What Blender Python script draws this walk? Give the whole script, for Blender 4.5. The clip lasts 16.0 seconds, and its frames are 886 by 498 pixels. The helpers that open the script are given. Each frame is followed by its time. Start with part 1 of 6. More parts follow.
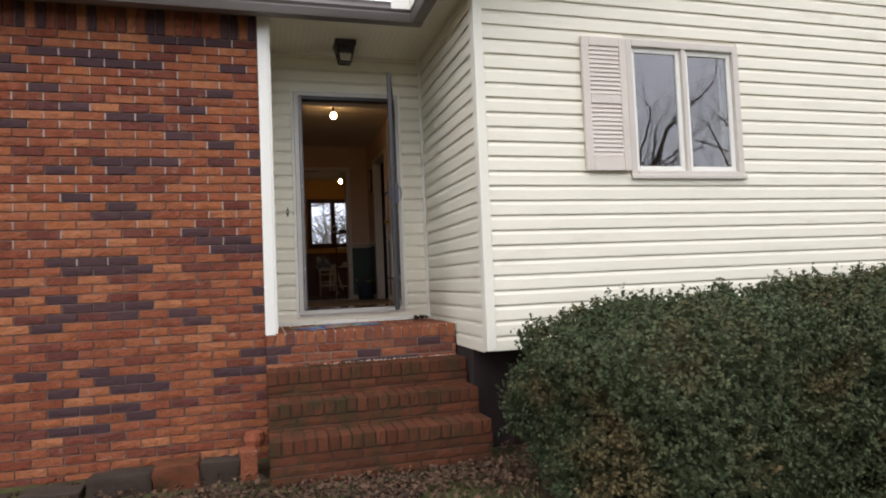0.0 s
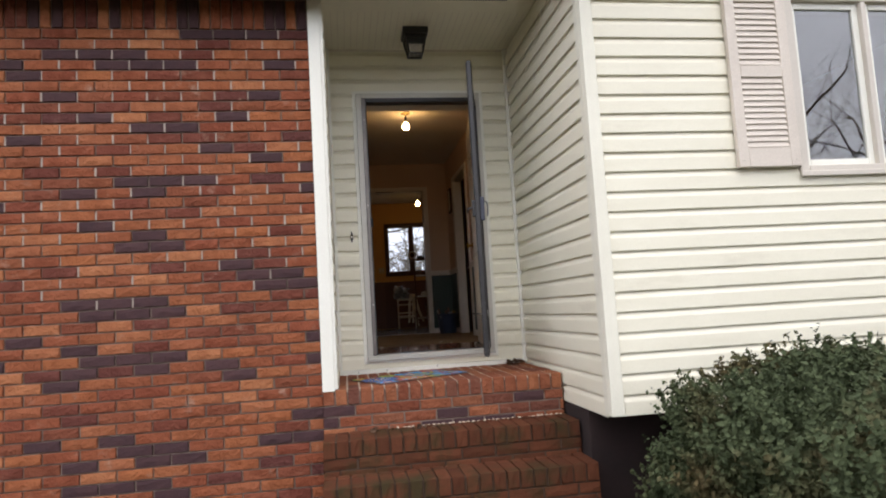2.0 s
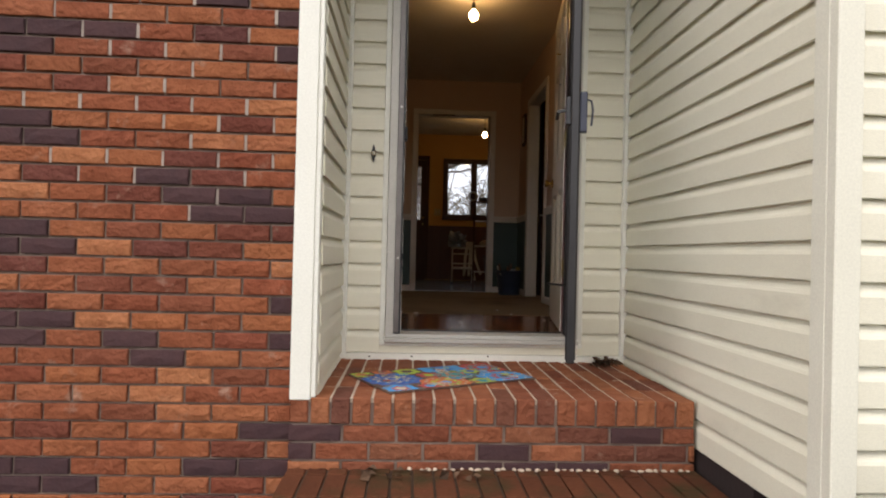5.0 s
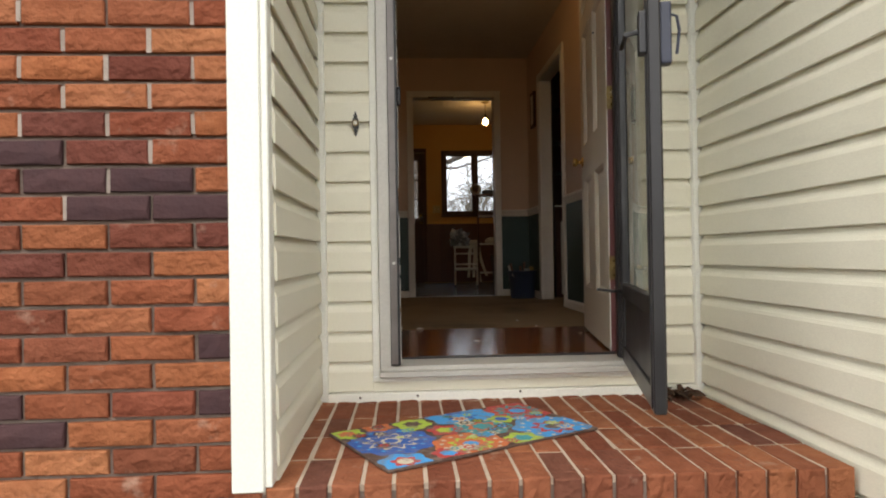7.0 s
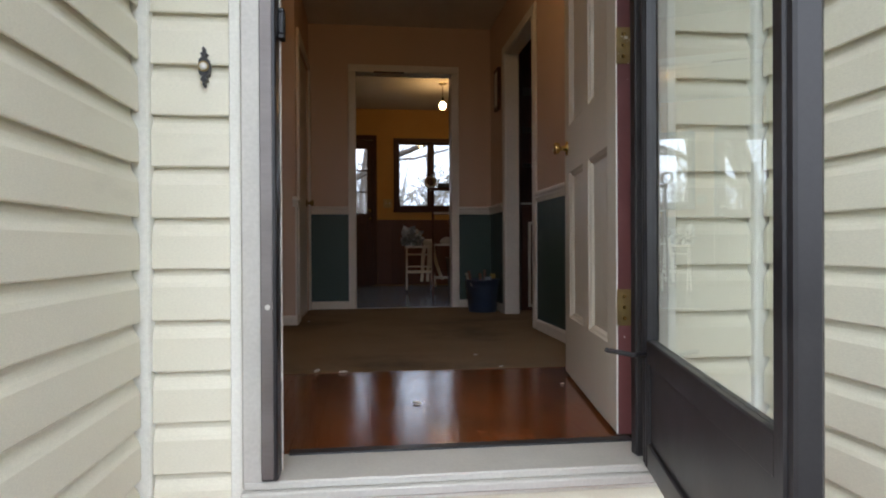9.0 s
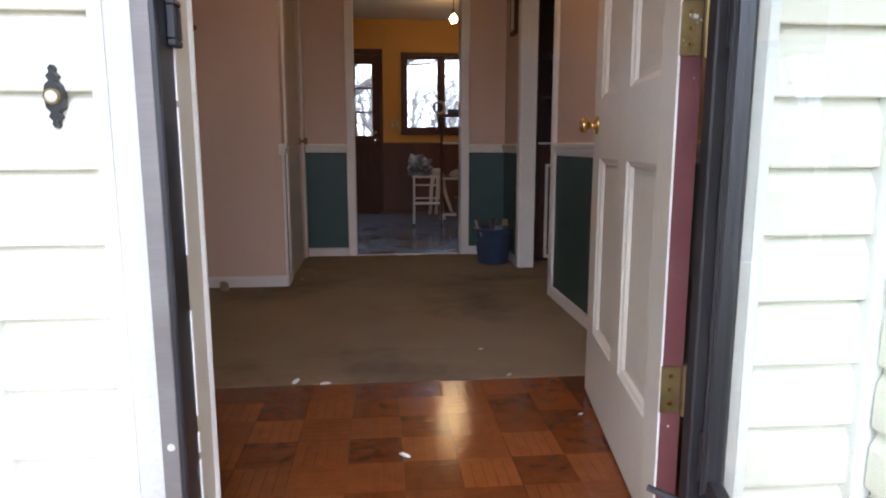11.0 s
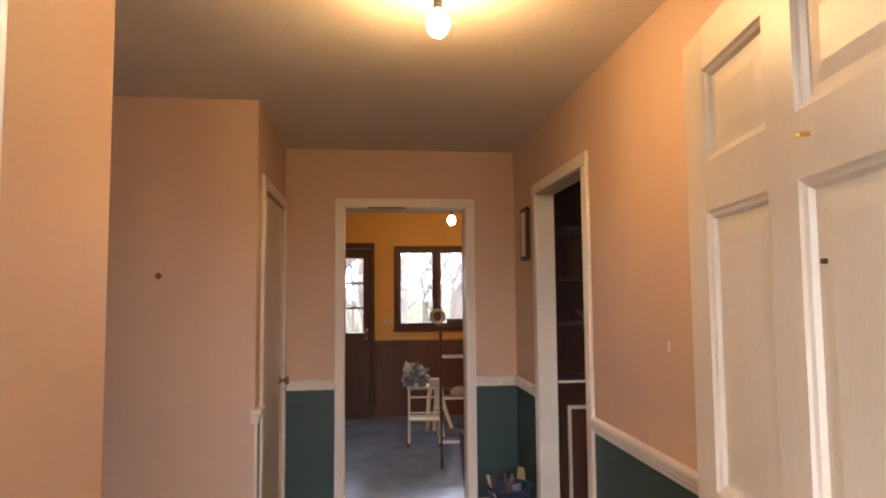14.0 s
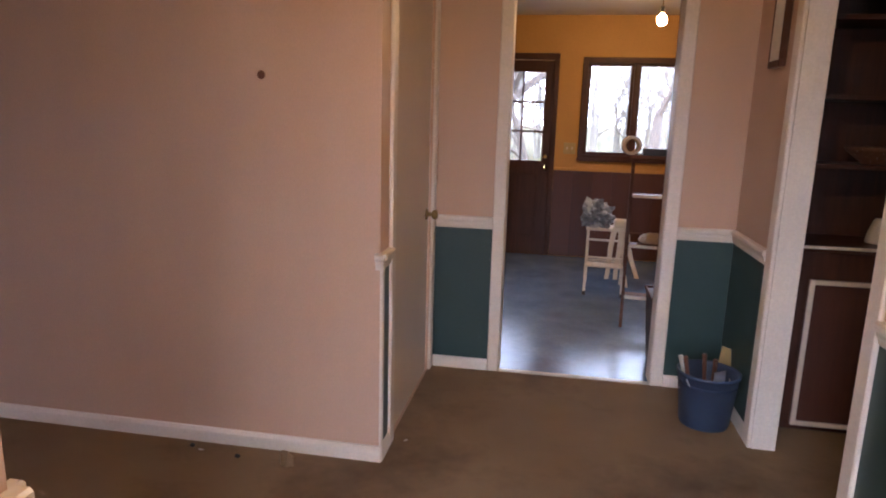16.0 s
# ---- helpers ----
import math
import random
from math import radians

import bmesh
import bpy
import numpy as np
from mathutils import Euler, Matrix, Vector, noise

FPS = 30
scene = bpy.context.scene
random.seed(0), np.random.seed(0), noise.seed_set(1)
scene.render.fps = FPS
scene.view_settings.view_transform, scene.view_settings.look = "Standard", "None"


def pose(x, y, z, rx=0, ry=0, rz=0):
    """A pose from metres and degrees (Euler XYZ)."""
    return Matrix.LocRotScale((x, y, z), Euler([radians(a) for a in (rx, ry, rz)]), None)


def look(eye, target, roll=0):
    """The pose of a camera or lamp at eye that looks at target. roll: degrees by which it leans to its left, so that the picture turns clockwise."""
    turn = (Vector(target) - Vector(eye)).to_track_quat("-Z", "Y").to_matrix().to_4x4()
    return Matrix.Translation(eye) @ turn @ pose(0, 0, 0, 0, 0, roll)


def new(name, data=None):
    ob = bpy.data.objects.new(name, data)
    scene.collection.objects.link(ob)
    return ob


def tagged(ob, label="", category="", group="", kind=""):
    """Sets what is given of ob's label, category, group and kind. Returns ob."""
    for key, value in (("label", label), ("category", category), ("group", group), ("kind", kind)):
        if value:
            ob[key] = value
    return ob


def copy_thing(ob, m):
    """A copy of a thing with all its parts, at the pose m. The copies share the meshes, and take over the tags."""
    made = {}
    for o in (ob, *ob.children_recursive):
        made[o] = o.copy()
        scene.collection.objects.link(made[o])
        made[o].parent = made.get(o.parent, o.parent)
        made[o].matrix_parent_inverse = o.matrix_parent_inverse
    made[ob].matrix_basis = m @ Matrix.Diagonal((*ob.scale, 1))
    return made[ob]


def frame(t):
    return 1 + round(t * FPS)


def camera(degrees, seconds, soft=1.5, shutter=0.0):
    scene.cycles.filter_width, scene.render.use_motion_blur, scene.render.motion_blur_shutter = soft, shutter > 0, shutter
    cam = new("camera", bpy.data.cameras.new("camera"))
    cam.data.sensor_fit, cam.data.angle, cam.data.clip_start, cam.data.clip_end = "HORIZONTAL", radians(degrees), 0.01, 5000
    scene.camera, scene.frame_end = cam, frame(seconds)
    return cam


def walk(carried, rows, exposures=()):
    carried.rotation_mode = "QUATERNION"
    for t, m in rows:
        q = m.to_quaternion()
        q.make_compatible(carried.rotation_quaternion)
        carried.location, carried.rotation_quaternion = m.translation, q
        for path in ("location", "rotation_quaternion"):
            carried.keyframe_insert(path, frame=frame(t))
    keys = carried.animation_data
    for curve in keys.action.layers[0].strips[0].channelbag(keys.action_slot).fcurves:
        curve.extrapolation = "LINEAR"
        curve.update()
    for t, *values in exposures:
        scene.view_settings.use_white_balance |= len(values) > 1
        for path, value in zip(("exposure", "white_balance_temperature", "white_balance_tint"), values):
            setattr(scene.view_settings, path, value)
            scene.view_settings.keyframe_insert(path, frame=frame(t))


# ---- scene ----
cam = camera(69.3, 16.0, soft=2.0)
PATH = [
    (0, (0.809, 0.448, 1.349), (1.362, 2.368, 1.444), -2.4),
    (0.5, (0.851, 0.697, 1.384), (1.272, 2.644, 1.572), -3.5),
    (1, (0.924, 0.974, 1.403), (1.209, 2.944, 1.595), -2.6),
    (1.5, (0.955, 1.274, 1.418), (1.241, 3.247, 1.577), -1.4),
    (2, (1.007, 1.546, 1.447), (1.315, 3.514, 1.629), -3.4),
    (2.5, (1.098, 1.851, 1.504), (1.372, 3.787, 1.923), -3.3),
    (3, (1.113, 2.16, 1.528), (1.372, 4.087, 1.997), -2.4),
    (3.5, (1.118, 2.456, 1.537), (1.396, 4.414, 1.835), -2.2),
    (4, (1.205, 2.753, 1.526), (1.429, 4.738, 1.628), -1.8),
    (4.2, (1.229, 2.873, 1.525), (1.436, 4.862, 1.538), -0.3),
    (6.3, (1.289, 3.734, 1.514), (1.321, 5.734, 1.535), 0.8),
    (6.5, (1.27, 3.841, 1.513), (1.307, 5.84, 1.529), 0.8),
    (7, (1.267, 4.088, 1.53), (1.378, 6.084, 1.547), -0.9),
    (7.5, (1.3, 4.267, 1.532), (1.522, 6.255, 1.528), -1.0),
    (8, (1.385, 4.525, 1.544), (1.612, 6.512, 1.543), -0.2),
    (8.5, (1.419, 4.78, 1.569), (1.638, 6.768, 1.566), 1.0),
    (8.7, (1.422, 4.898, 1.591), (1.643, 6.886, 1.595), 0.4),
    (10.8, (1.548, 5.495, 1.939), (1.803, 7.457, 1.644), -1.0),
    (11, (1.547, 5.529, 1.962), (1.734, 7.494, 1.644), -0.0),
    (11.5, (1.526, 5.682, 2.001), (1.652, 7.64, 1.61), -1.1),
    (12, (1.525, 5.814, 2.123), (1.703, 7.756, 1.681), -2.4),
    (12.5, (1.53, 5.907, 2.189), (1.703, 7.875, 1.872), -2.1),
    (13, (1.579, 6.091, 2.332), (1.718, 8.075, 2.124), -0.4),
    (13.5, (1.559, 6.149, 2.482), (1.729, 8.142, 2.48), 0.6),
    (14, (1.507, 6.22, 2.527), (1.737, 8.201, 2.672), -0.5),
    (14.5, (1.554, 6.39, 2.5), (1.695, 8.385, 2.536), -0.5),
    (15, (1.632, 6.606, 2.476), (1.532, 8.59, 2.241), 1.4),
    (15.5, (1.66, 6.833, 2.445), (1.522, 8.794, 2.072), 2.9),
    (16, (1.595, 7.166, 2.492), (1.265, 9.098, 2.093), 1.6),
]
EXPO = [(0.0, 0.20, 6350, 14), (2.0, 0.35, 6400, 13), (4.2, 0.30, 6750, 13), (7.0, 0.69, 6900, 8), (8.5, 0.95, 6200, 8), (11.0, 2.26, 5450, 14),
        (11.5, 2.50, 5450, 15), (12.5, 3.02, 5600, 11), (13.0, 3.06, 6250, 18), (13.5, 3.2, 6350, 18), (14.5, 3.32, 6350, 18), (15.0, 3.26, 6050, 20), (16.0, 3.35, 5600, 20)]
walk(cam, [(t, look(eye, target, roll)) for t, eye, target, roll in PATH],
     exposures=EXPO)

# ---- world, sun, exposure ----
world = bpy.data.worlds.new("overcast_sky")
scene.world = world
world.use_nodes = True
wn, wl = world.node_tree.nodes, world.node_tree.links
wn.clear()
sky = wn.new("ShaderNodeTexSky")
sky.sky_type, sky.sun_disc = "NISHITA", False
sky.sun_elevation, sky.sun_rotation = radians(60), radians(200)
sky.dust_density = 4.0
grey = wn.new("ShaderNodeMix")
grey.data_type = "RGBA"
grey.inputs["Factor"].default_value = 0.85
grey.inputs[7].default_value = (17.0, 17.3, 18.2, 1)
bgd = wn.new("ShaderNodeBackground")
bgd.inputs["Strength"].default_value = 0.1
wo = wn.new("ShaderNodeOutputWorld")
wl.new(sky.outputs[0], grey.inputs[6])
wl.new(grey.outputs[2], bgd.inputs["Color"])
wl.new(bgd.outputs[0], wo.inputs[0])
sun_data = bpy.data.lights.new("sun", "SUN")
sun_data.energy, sun_data.angle, sun_data.color = 0.9, radians(60), (1.0, 0.96, 0.9)
sun = new("sun", sun_data)
sun.matrix_world = look((-1, -3, 16), (2, 5, 1))

# ---- numbers of the plan ----
FL, CE, PORCH, SOF = 1.10, 3.53, 0.98, 3.545      # inside floor, ceiling, porch, soffit
BRICK_Y, BACK_Y, WING_Y = 5.665, 6.54, 4.865     # outside faces
ALC_L, ALC_R = 0.94, 2.40                        # porch side walls
IN_Y, STUB_X, STUB_Y = 6.75, 0.88, 7.85          # inside of front wall, hall's left wall and its end
PART_Y, CLOS_X, KIT_Y, RIGHT_X = 9.51, 0.95, 10.60, 2.52
FAR_Y = 13.95                                    # kitchen's far wall
RAIL_Z = 1.93


# ---- materials ----
def rgba(c):
    return (c[0], c[1], c[2], 1.0)


def surf(name, a, b, scale=6.0, rough=0.6, metal=0.0, bump=0.15, grain=90.0, rand=0.0, island=False,
         stain=None, stain_scale=1.2, stain_at=(0.5, 0.68), stretch=(1, 1, 1), gloss_var=0.12, spec=0.5, dist=0.004):
    """Two-scale mottled surface: a to b by slow noise, fine grain in tone and relief, stains of a third colour."""
    m = bpy.data.materials.new(name)
    m.use_nodes = True
    n, l = m.node_tree.nodes, m.node_tree.links
    p = n["Principled BSDF"]
    geo = n.new("ShaderNodeNewGeometry")
    mp = n.new("ShaderNodeMapping")
    mp.inputs["Scale"].default_value = stretch
    l.new(geo.outputs["Position"], mp.inputs["Vector"])
    big = n.new("ShaderNodeTexNoise")
    big.inputs["Scale"].default_value, big.inputs["Detail"].default_value = scale, 5
    fine = n.new("ShaderNodeTexNoise")
    fine.inputs["Scale"].default_value, fine.inputs["Detail"].default_value = grain, 4
    l.new(mp.outputs[0], big.inputs["Vector"])
    l.new(mp.outputs[0], fine.inputs["Vector"])
    mix = n.new("ShaderNodeMix")
    mix.data_type = "RGBA"
    mix.inputs[6].default_value, mix.inputs[7].default_value = rgba(a), rgba(b)
    fac = n.new("ShaderNodeMath")
    fac.operation = "MULTIPLY_ADD"
    fac.inputs[1].default_value, fac.inputs[2].default_value = 1.6, -0.3
    l.new(big.outputs["Fac"], fac.inputs[0])
    src = fac.outputs[0]
    if rand:
        if island:
            r = geo.outputs["Random Per Island"]
        else:
            r = n.new("ShaderNodeObjectInfo").outputs["Random"]
        blend = n.new("ShaderNodeMix")
        blend.inputs["Factor"].default_value = rand
        l.new(src, blend.inputs[2])
        l.new(r, blend.inputs[3])
        src = blend.outputs[0]
    cl = n.new("ShaderNodeClamp")
    l.new(src, cl.inputs[0])
    l.new(cl.outputs[0], mix.inputs["Factor"])
    col = mix.outputs[2]
    g2 = n.new("ShaderNodeMapRange")
    g2.inputs["To Min"].default_value, g2.inputs["To Max"].default_value = 0.86, 1.12
    l.new(fine.outputs["Fac"], g2.inputs["Value"])
    mul = n.new("ShaderNodeMix")
    mul.data_type, mul.blend_type = "RGBA", "MULTIPLY"
    mul.inputs["Factor"].default_value = 1.0
    l.new(col, mul.inputs[6])
    l.new(g2.outputs[0], mul.inputs[7])
    col = mul.outputs[2]
    if stain:
        sn = n.new("ShaderNodeTexNoise")
        sn.inputs["Scale"].default_value, sn.inputs["Detail"].default_value, sn.inputs["Roughness"].default_value = stain_scale, 6, 0.62
        l.new(mp.outputs[0], sn.inputs["Vector"])
        sr = n.new("ShaderNodeMapRange")
        sr.inputs["From Min"].default_value, sr.inputs["From Max"].default_value = stain_at
        l.new(sn.outputs["Fac"], sr.inputs["Value"])
        sm = n.new("ShaderNodeMix")
        sm.data_type = "RGBA"
        sm.inputs[7].default_value = rgba(stain)
        l.new(sr.outputs[0], sm.inputs["Factor"])
        l.new(col, sm.inputs[6])
        col = sm.outputs[2]
    l.new(col, p.inputs["Base Color"])
    rr = n.new("ShaderNodeMapRange")
    rr.inputs["To Min"].default_value, rr.inputs["To Max"].default_value = max(0.03, rough - gloss_var), min(1, rough + gloss_var)
    l.new(big.outputs["Fac"], rr.inputs["Value"])
    l.new(rr.outputs[0], p.inputs["Roughness"])
    p.inputs["Metallic"].default_value = metal
    p.inputs["Specular IOR Level"].default_value = spec
    if bump:
        bp = n.new("ShaderNodeBump")
        bp.inputs["Strength"].default_value, bp.inputs["Distance"].default_value = bump, dist
        l.new(fine.outputs["Fac"], bp.inputs["Height"])
        l.new(bp.outputs[0], p.inputs["Normal"])
    return m


def pane_glass(name, tint=(1, 1, 1), rough=0.0, ior=1.5):
    m = bpy.data.materials.new(name)
    m.use_nodes = True
    p = m.node_tree.nodes["Principled BSDF"]
    p.inputs["Base Color"].default_value = rgba(tint)
    p.inputs["Roughness"].default_value = rough
    p.inputs["Transmission Weight"].default_value = 1.0
    p.inputs["IOR"].default_value = ior
    return m


def glow(name, colour, strength):
    m = bpy.data.materials.new(name)
    m.use_nodes = True
    p = m.node_tree.nodes["Principled BSDF"]
    p.inputs["Base Color"].default_value = (0.9, 0.85, 0.75, 1)
    p.inputs["Emission Color"].default_value = rgba(colour)
    p.inputs["Emission Strength"].default_value = strength
    return m


def brick_mat(name, ramp, island=False):
    m = surf(name, (0.3, 0.1, 0.05), (0.5, 0.2, 0.08), 17, 0.88, 0, 1.0, 48, dist=0.012, stain=(0.36, 0.23, 0.17), stain_scale=11, stain_at=(0.62, 0.82), spec=0.2)
    n, l = m.node_tree.nodes, m.node_tree.links
    mix = [x for x in n if x.type == "MIX" and x.blend_type == "MIX" and x.data_type == "RGBA"][0]
    r = n.new("ShaderNodeNewGeometry").outputs["Random Per Island"] if island else n.new("ShaderNodeObjectInfo").outputs["Random"]
    cr = n.new("ShaderNodeValToRGB")
    cr.color_ramp.interpolation = "LINEAR"
    e = cr.color_ramp.elements
    e[0].position, e[0].color = 0.0, rgba(ramp[0])
    e[1].position, e[1].color = 1.0, rgba(ramp[-1])
    for i, c in enumerate(ramp[1:-1], 1):
        k = e.new(i / (len(ramp) - 1))
        k.color = rgba(c)
    l.new(r, cr.inputs[0])
    dark = n.new("ShaderNodeMix")
    dark.data_type, dark.blend_type = "RGBA", "MULTIPLY"
    dark.inputs["Factor"].default_value = 1.0
    dark.inputs[7].default_value = (0.62, 0.54, 0.52, 1)
    l.new(cr.outputs[0], dark.inputs[6])
    l.new(cr.outputs[0], mix.inputs[6])
    l.new(dark.outputs[2], mix.inputs[7])
    return m


REDS = [(0.213, 0.058, 0.032), (0.349, 0.126, 0.055), (0.267, 0.079, 0.04), (0.446, 0.183, 0.083), (0.31, 0.105, 0.051), (0.145, 0.043, 0.031), (0.378, 0.134, 0.054), (0.247, 0.072, 0.039), (0.116, 0.043, 0.038)]
PAVE = [(0.23, 0.072, 0.038), (0.34, 0.125, 0.062), (0.20, 0.062, 0.034), (0.38, 0.148, 0.070), (0.165, 0.066, 0.046), (0.30, 0.098, 0.048)]
M = {}
M["brick"] = brick_mat("fired_brick", REDS)
M["brick_far"] = brick_mat("fired_brick_far", REDS, True)
M["brick_dark"] = surf("flashed_dark_brick", (0.042, 0.022, 0.026), (0.085, 0.042, 0.042), 16, 0.88, 0, 0.8, 55, rand=0.4, spec=0.25, dist=0.005)
M["paver"] = brick_mat("worn_step_brick", PAVE)
M["step"] = surf("mossy_step_brick", (0.060, 0.022, 0.012), (0.135, 0.048, 0.024), 9, 0.88, 0, 0.8, 55, rand=0.5, stain=(0.046, 0.033, 0.015), stain_scale=5, stain_at=(0.46, 0.66), dist=0.005, spec=0.12)
# Mortar toned down so its colour holds the shade line under each brick.
M["mortar"] = surf("shaded_grey_mortar", (0.15, 0.108, 0.088), (0.29, 0.225, 0.185), 9, 0.95, 0, 0.7, 150, spec=0.15)
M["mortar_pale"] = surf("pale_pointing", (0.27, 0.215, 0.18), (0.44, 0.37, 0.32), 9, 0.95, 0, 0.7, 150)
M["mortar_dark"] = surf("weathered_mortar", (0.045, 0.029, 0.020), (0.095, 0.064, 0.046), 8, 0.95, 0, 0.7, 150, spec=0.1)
M["mortar_light"] = surf("pale_paving_mortar", (0.40, 0.31, 0.23), (0.60, 0.50, 0.40), 9, 0.95, 0, 0.5, 150)
M["siding"] = surf("cream_vinyl_siding", (0.77, 0.73, 0.59), (0.83, 0.795, 0.655), 2.5, 0.42, 0, 0.12, 140, rand=0.25, stain=(0.62, 0.58, 0.46), stain_scale=1.7, stain_at=(0.6, 0.85), stretch=(1, 1, 4))
M["corner"] = surf("cream_corner_post", (0.76, 0.735, 0.62), (0.81, 0.785, 0.67), 3, 0.42, 0, 0.08, 140)
M["cream_trim"] = surf("cream_white_vinyl_trim", (0.78, 0.77, 0.69), (0.84, 0.83, 0.76), 3, 0.4, 0, 0.08, 140)
M["soffit"] = surf("cream_soffit", (0.68, 0.65, 0.54), (0.76, 0.73, 0.61), 2, 0.55, 0, 0.1, 140, stain=(0.5, 0.44, 0.33), stain_scale=1.6, stain_at=(0.58, 0.85))
M["alu"] = surf("mill_grey_casing", (0.50, 0.48, 0.44), (0.60, 0.58, 0.53), 6, 0.45, 0.15, 0.08, 120)
M["sash"] = surf("greige_window_frame", (0.56, 0.51, 0.44), (0.64, 0.59, 0.52), 4, 0.5, 0, 0.1, 120)
M["shutter"] = surf("greige_plastic_shutter", (0.60, 0.535, 0.465), (0.68, 0.61, 0.53), 4, 0.5, 0, 0.12, 120)
M["gutter"] = surf("weathered_bronze_gutter", (0.13, 0.11, 0.10), (0.22, 0.20, 0.19), 3, 0.35, 0.3, 0.1, 80, stretch=(0.4, 1, 3))
M["bronze"] = surf("dark_bronze_aluminium", (0.014, 0.013, 0.015), (0.03, 0.028, 0.029), 5, 0.36, 0.1, 0.06, 150)
M["black"] = surf("black_plastic", (0.012, 0.012, 0.014), (0.03, 0.03, 0.034), 9, 0.45, 0, 0.1, 120)
M["navy"] = surf("blue_black_plastic", (0.02, 0.024, 0.045), (0.04, 0.045, 0.075), 9, 0.4, 0, 0.1, 120)
M["shingle"] = surf("grey_brown_shingle", (0.06, 0.055, 0.05), (0.14, 0.12, 0.11), 12, 0.95, 0, 0.8, 60)
M["concrete"] = surf("damp_grey_block", (0.03, 0.023, 0.018), (0.07, 0.050, 0.038), 7, 0.92, 0, 0.8, 50, rand=0.3, dist=0.006, spec=0.1)
# Near-black base colour carries the shade under the wing.
M["crawl"] = surf("shade_dark_crawl_block", (0.014, 0.008, 0.008), (0.032, 0.017, 0.016), 5, 0.95, 0, 0.6, 40)
M["soil"] = surf("leafy_winter_ground", (0.032, 0.023, 0.016), (0.075, 0.058, 0.032), 1.6, 0.95, 0, 1.0, 35, stain=(0.09, 0.105, 0.035), stain_scale=0.9, stain_at=(0.48, 0.66), dist=0.02, spec=0.1)
M["pink"] = surf("dusty_pink_paint", (0.53, 0.365, 0.262), (0.59, 0.415, 0.306), 1.3, 0.5, 0, 0.10, 160, stretch=(3, 3, 0.5))
M["green"] = surf("dark_teal_green_paint", (0.020, 0.049, 0.045), (0.030, 0.063, 0.058), 3, 0.45, 0, 0.10, 130, stain=(0.06, 0.10, 0.10), stain_scale=7, stain_at=(0.66, 0.9))
M["white_paint"] = surf("off_white_gloss_trim", (0.69, 0.63, 0.56), (0.77, 0.71, 0.64), 5, 0.38, 0, 0.10, 90, stain=(0.55, 0.46, 0.38), stain_scale=6, stain_at=(0.64, 0.9))
M["door_cream"] = surf("brushed_cream_door_paint", (0.56, 0.49, 0.38), (0.64, 0.57, 0.46), 3, 0.4, 0, 0.14, 120, stretch=(3, 3, 0.35))
M["door_slab"] = surf("cream_slab_door_paint", (0.62, 0.53, 0.43), (0.69, 0.60, 0.50), 2, 0.35, 0, 0.08, 120)
M["maroon"] = surf("old_maroon_paint", (0.10, 0.030, 0.030), (0.16, 0.052, 0.05), 6, 0.45, 0, 0.15, 70, stain=(0.7, 0.64, 0.58), stain_scale=24, stain_at=(0.66, 0.70))
M["ceiling"] = surf("stippled_ceiling_paint", (0.66, 0.60, 0.52), (0.74, 0.68, 0.60), 3, 0.9, 0, 0.3, 90, dist=0.006)
M["carpet"] = surf("stained_beige_carpet", (0.25, 0.168, 0.092), (0.345, 0.24, 0.136), 2.2, 1.0, 0, 1.0, 230, stain=(0.10, 0.064, 0.036), stain_scale=1.6, stain_at=(0.50, 0.80), gloss_var=0.0, dist=0.012)
M["parquet"] = surf("worn_oak_parquet", (0.062, 0.013, 0.004), (0.21, 0.058, 0.014), 20, 0.12, 0, 0.12, 110, rand=0.6, gloss_var=0.05)
M["parquet_b"] = surf("worn_oak_parquet_turned", (0.075, 0.017, 0.005), (0.25, 0.072, 0.018), 20, 0.12, 0, 0.12, 110, rand=0.6, gloss_var=0.05)
# Blue-grey vinyl, with extra blue in the colour for the windows' reflection.
M["vinyl"] = surf("blue_grey_sheet_vinyl", (0.095, 0.155, 0.255), (0.165, 0.245, 0.37), 5, 0.22, 0, 0.05, 40, stain=(0.085, 0.075, 0.085), stain_scale=1.6, stain_at=(0.6, 0.95), spec=0.9, gloss_var=0.03)
M["orange"] = surf("mustard_orange_wall", (0.55, 0.29, 0.065), (0.62, 0.345, 0.09), 2, 0.6, 0, 0.1, 130)
M["brown_wood"] = surf("dark_stained_wood", (0.036, 0.011, 0.006), (0.085, 0.028, 0.014), 8, 0.48, 0, 0.12, 60, stretch=(6, 6, 0.5), spec=0.35)
M["panelling"] = surf("red_brown_wall_panelling", (0.058, 0.018, 0.011), (0.115, 0.037, 0.021), 9, 0.48, 0, 0.12, 60, rand=0.5, stretch=(6, 6, 0.4))
M["ladder_wood"] = surf("worn_ladder_wood", (0.10, 0.04, 0.022), (0.19, 0.085, 0.05), 9, 0.6, 0, 0.2, 60, stretch=(6, 6, 0.5), stain=(0.6, 0.55, 0.48), stain_scale=14, stain_at=(0.64, 0.7))
M["brass"] = surf("polished_brass", (0.66, 0.44, 0.13), (0.80, 0.58, 0.22), 12, 0.2, 1.0, 0.05, 80)
M["brass_old"] = surf("paint_spotted_old_brass", (0.16, 0.11, 0.04), (0.32, 0.23, 0.09), 20, 0.42, 0.7, 0.2, 70, stain=(0.7, 0.66, 0.58), stain_scale=45, stain_at=(0.64, 0.68))
M["carton"] = surf("torn_tan_paper", (0.50, 0.38, 0.25), (0.62, 0.49, 0.34), 30, 0.9, 0, 0.2, 120)
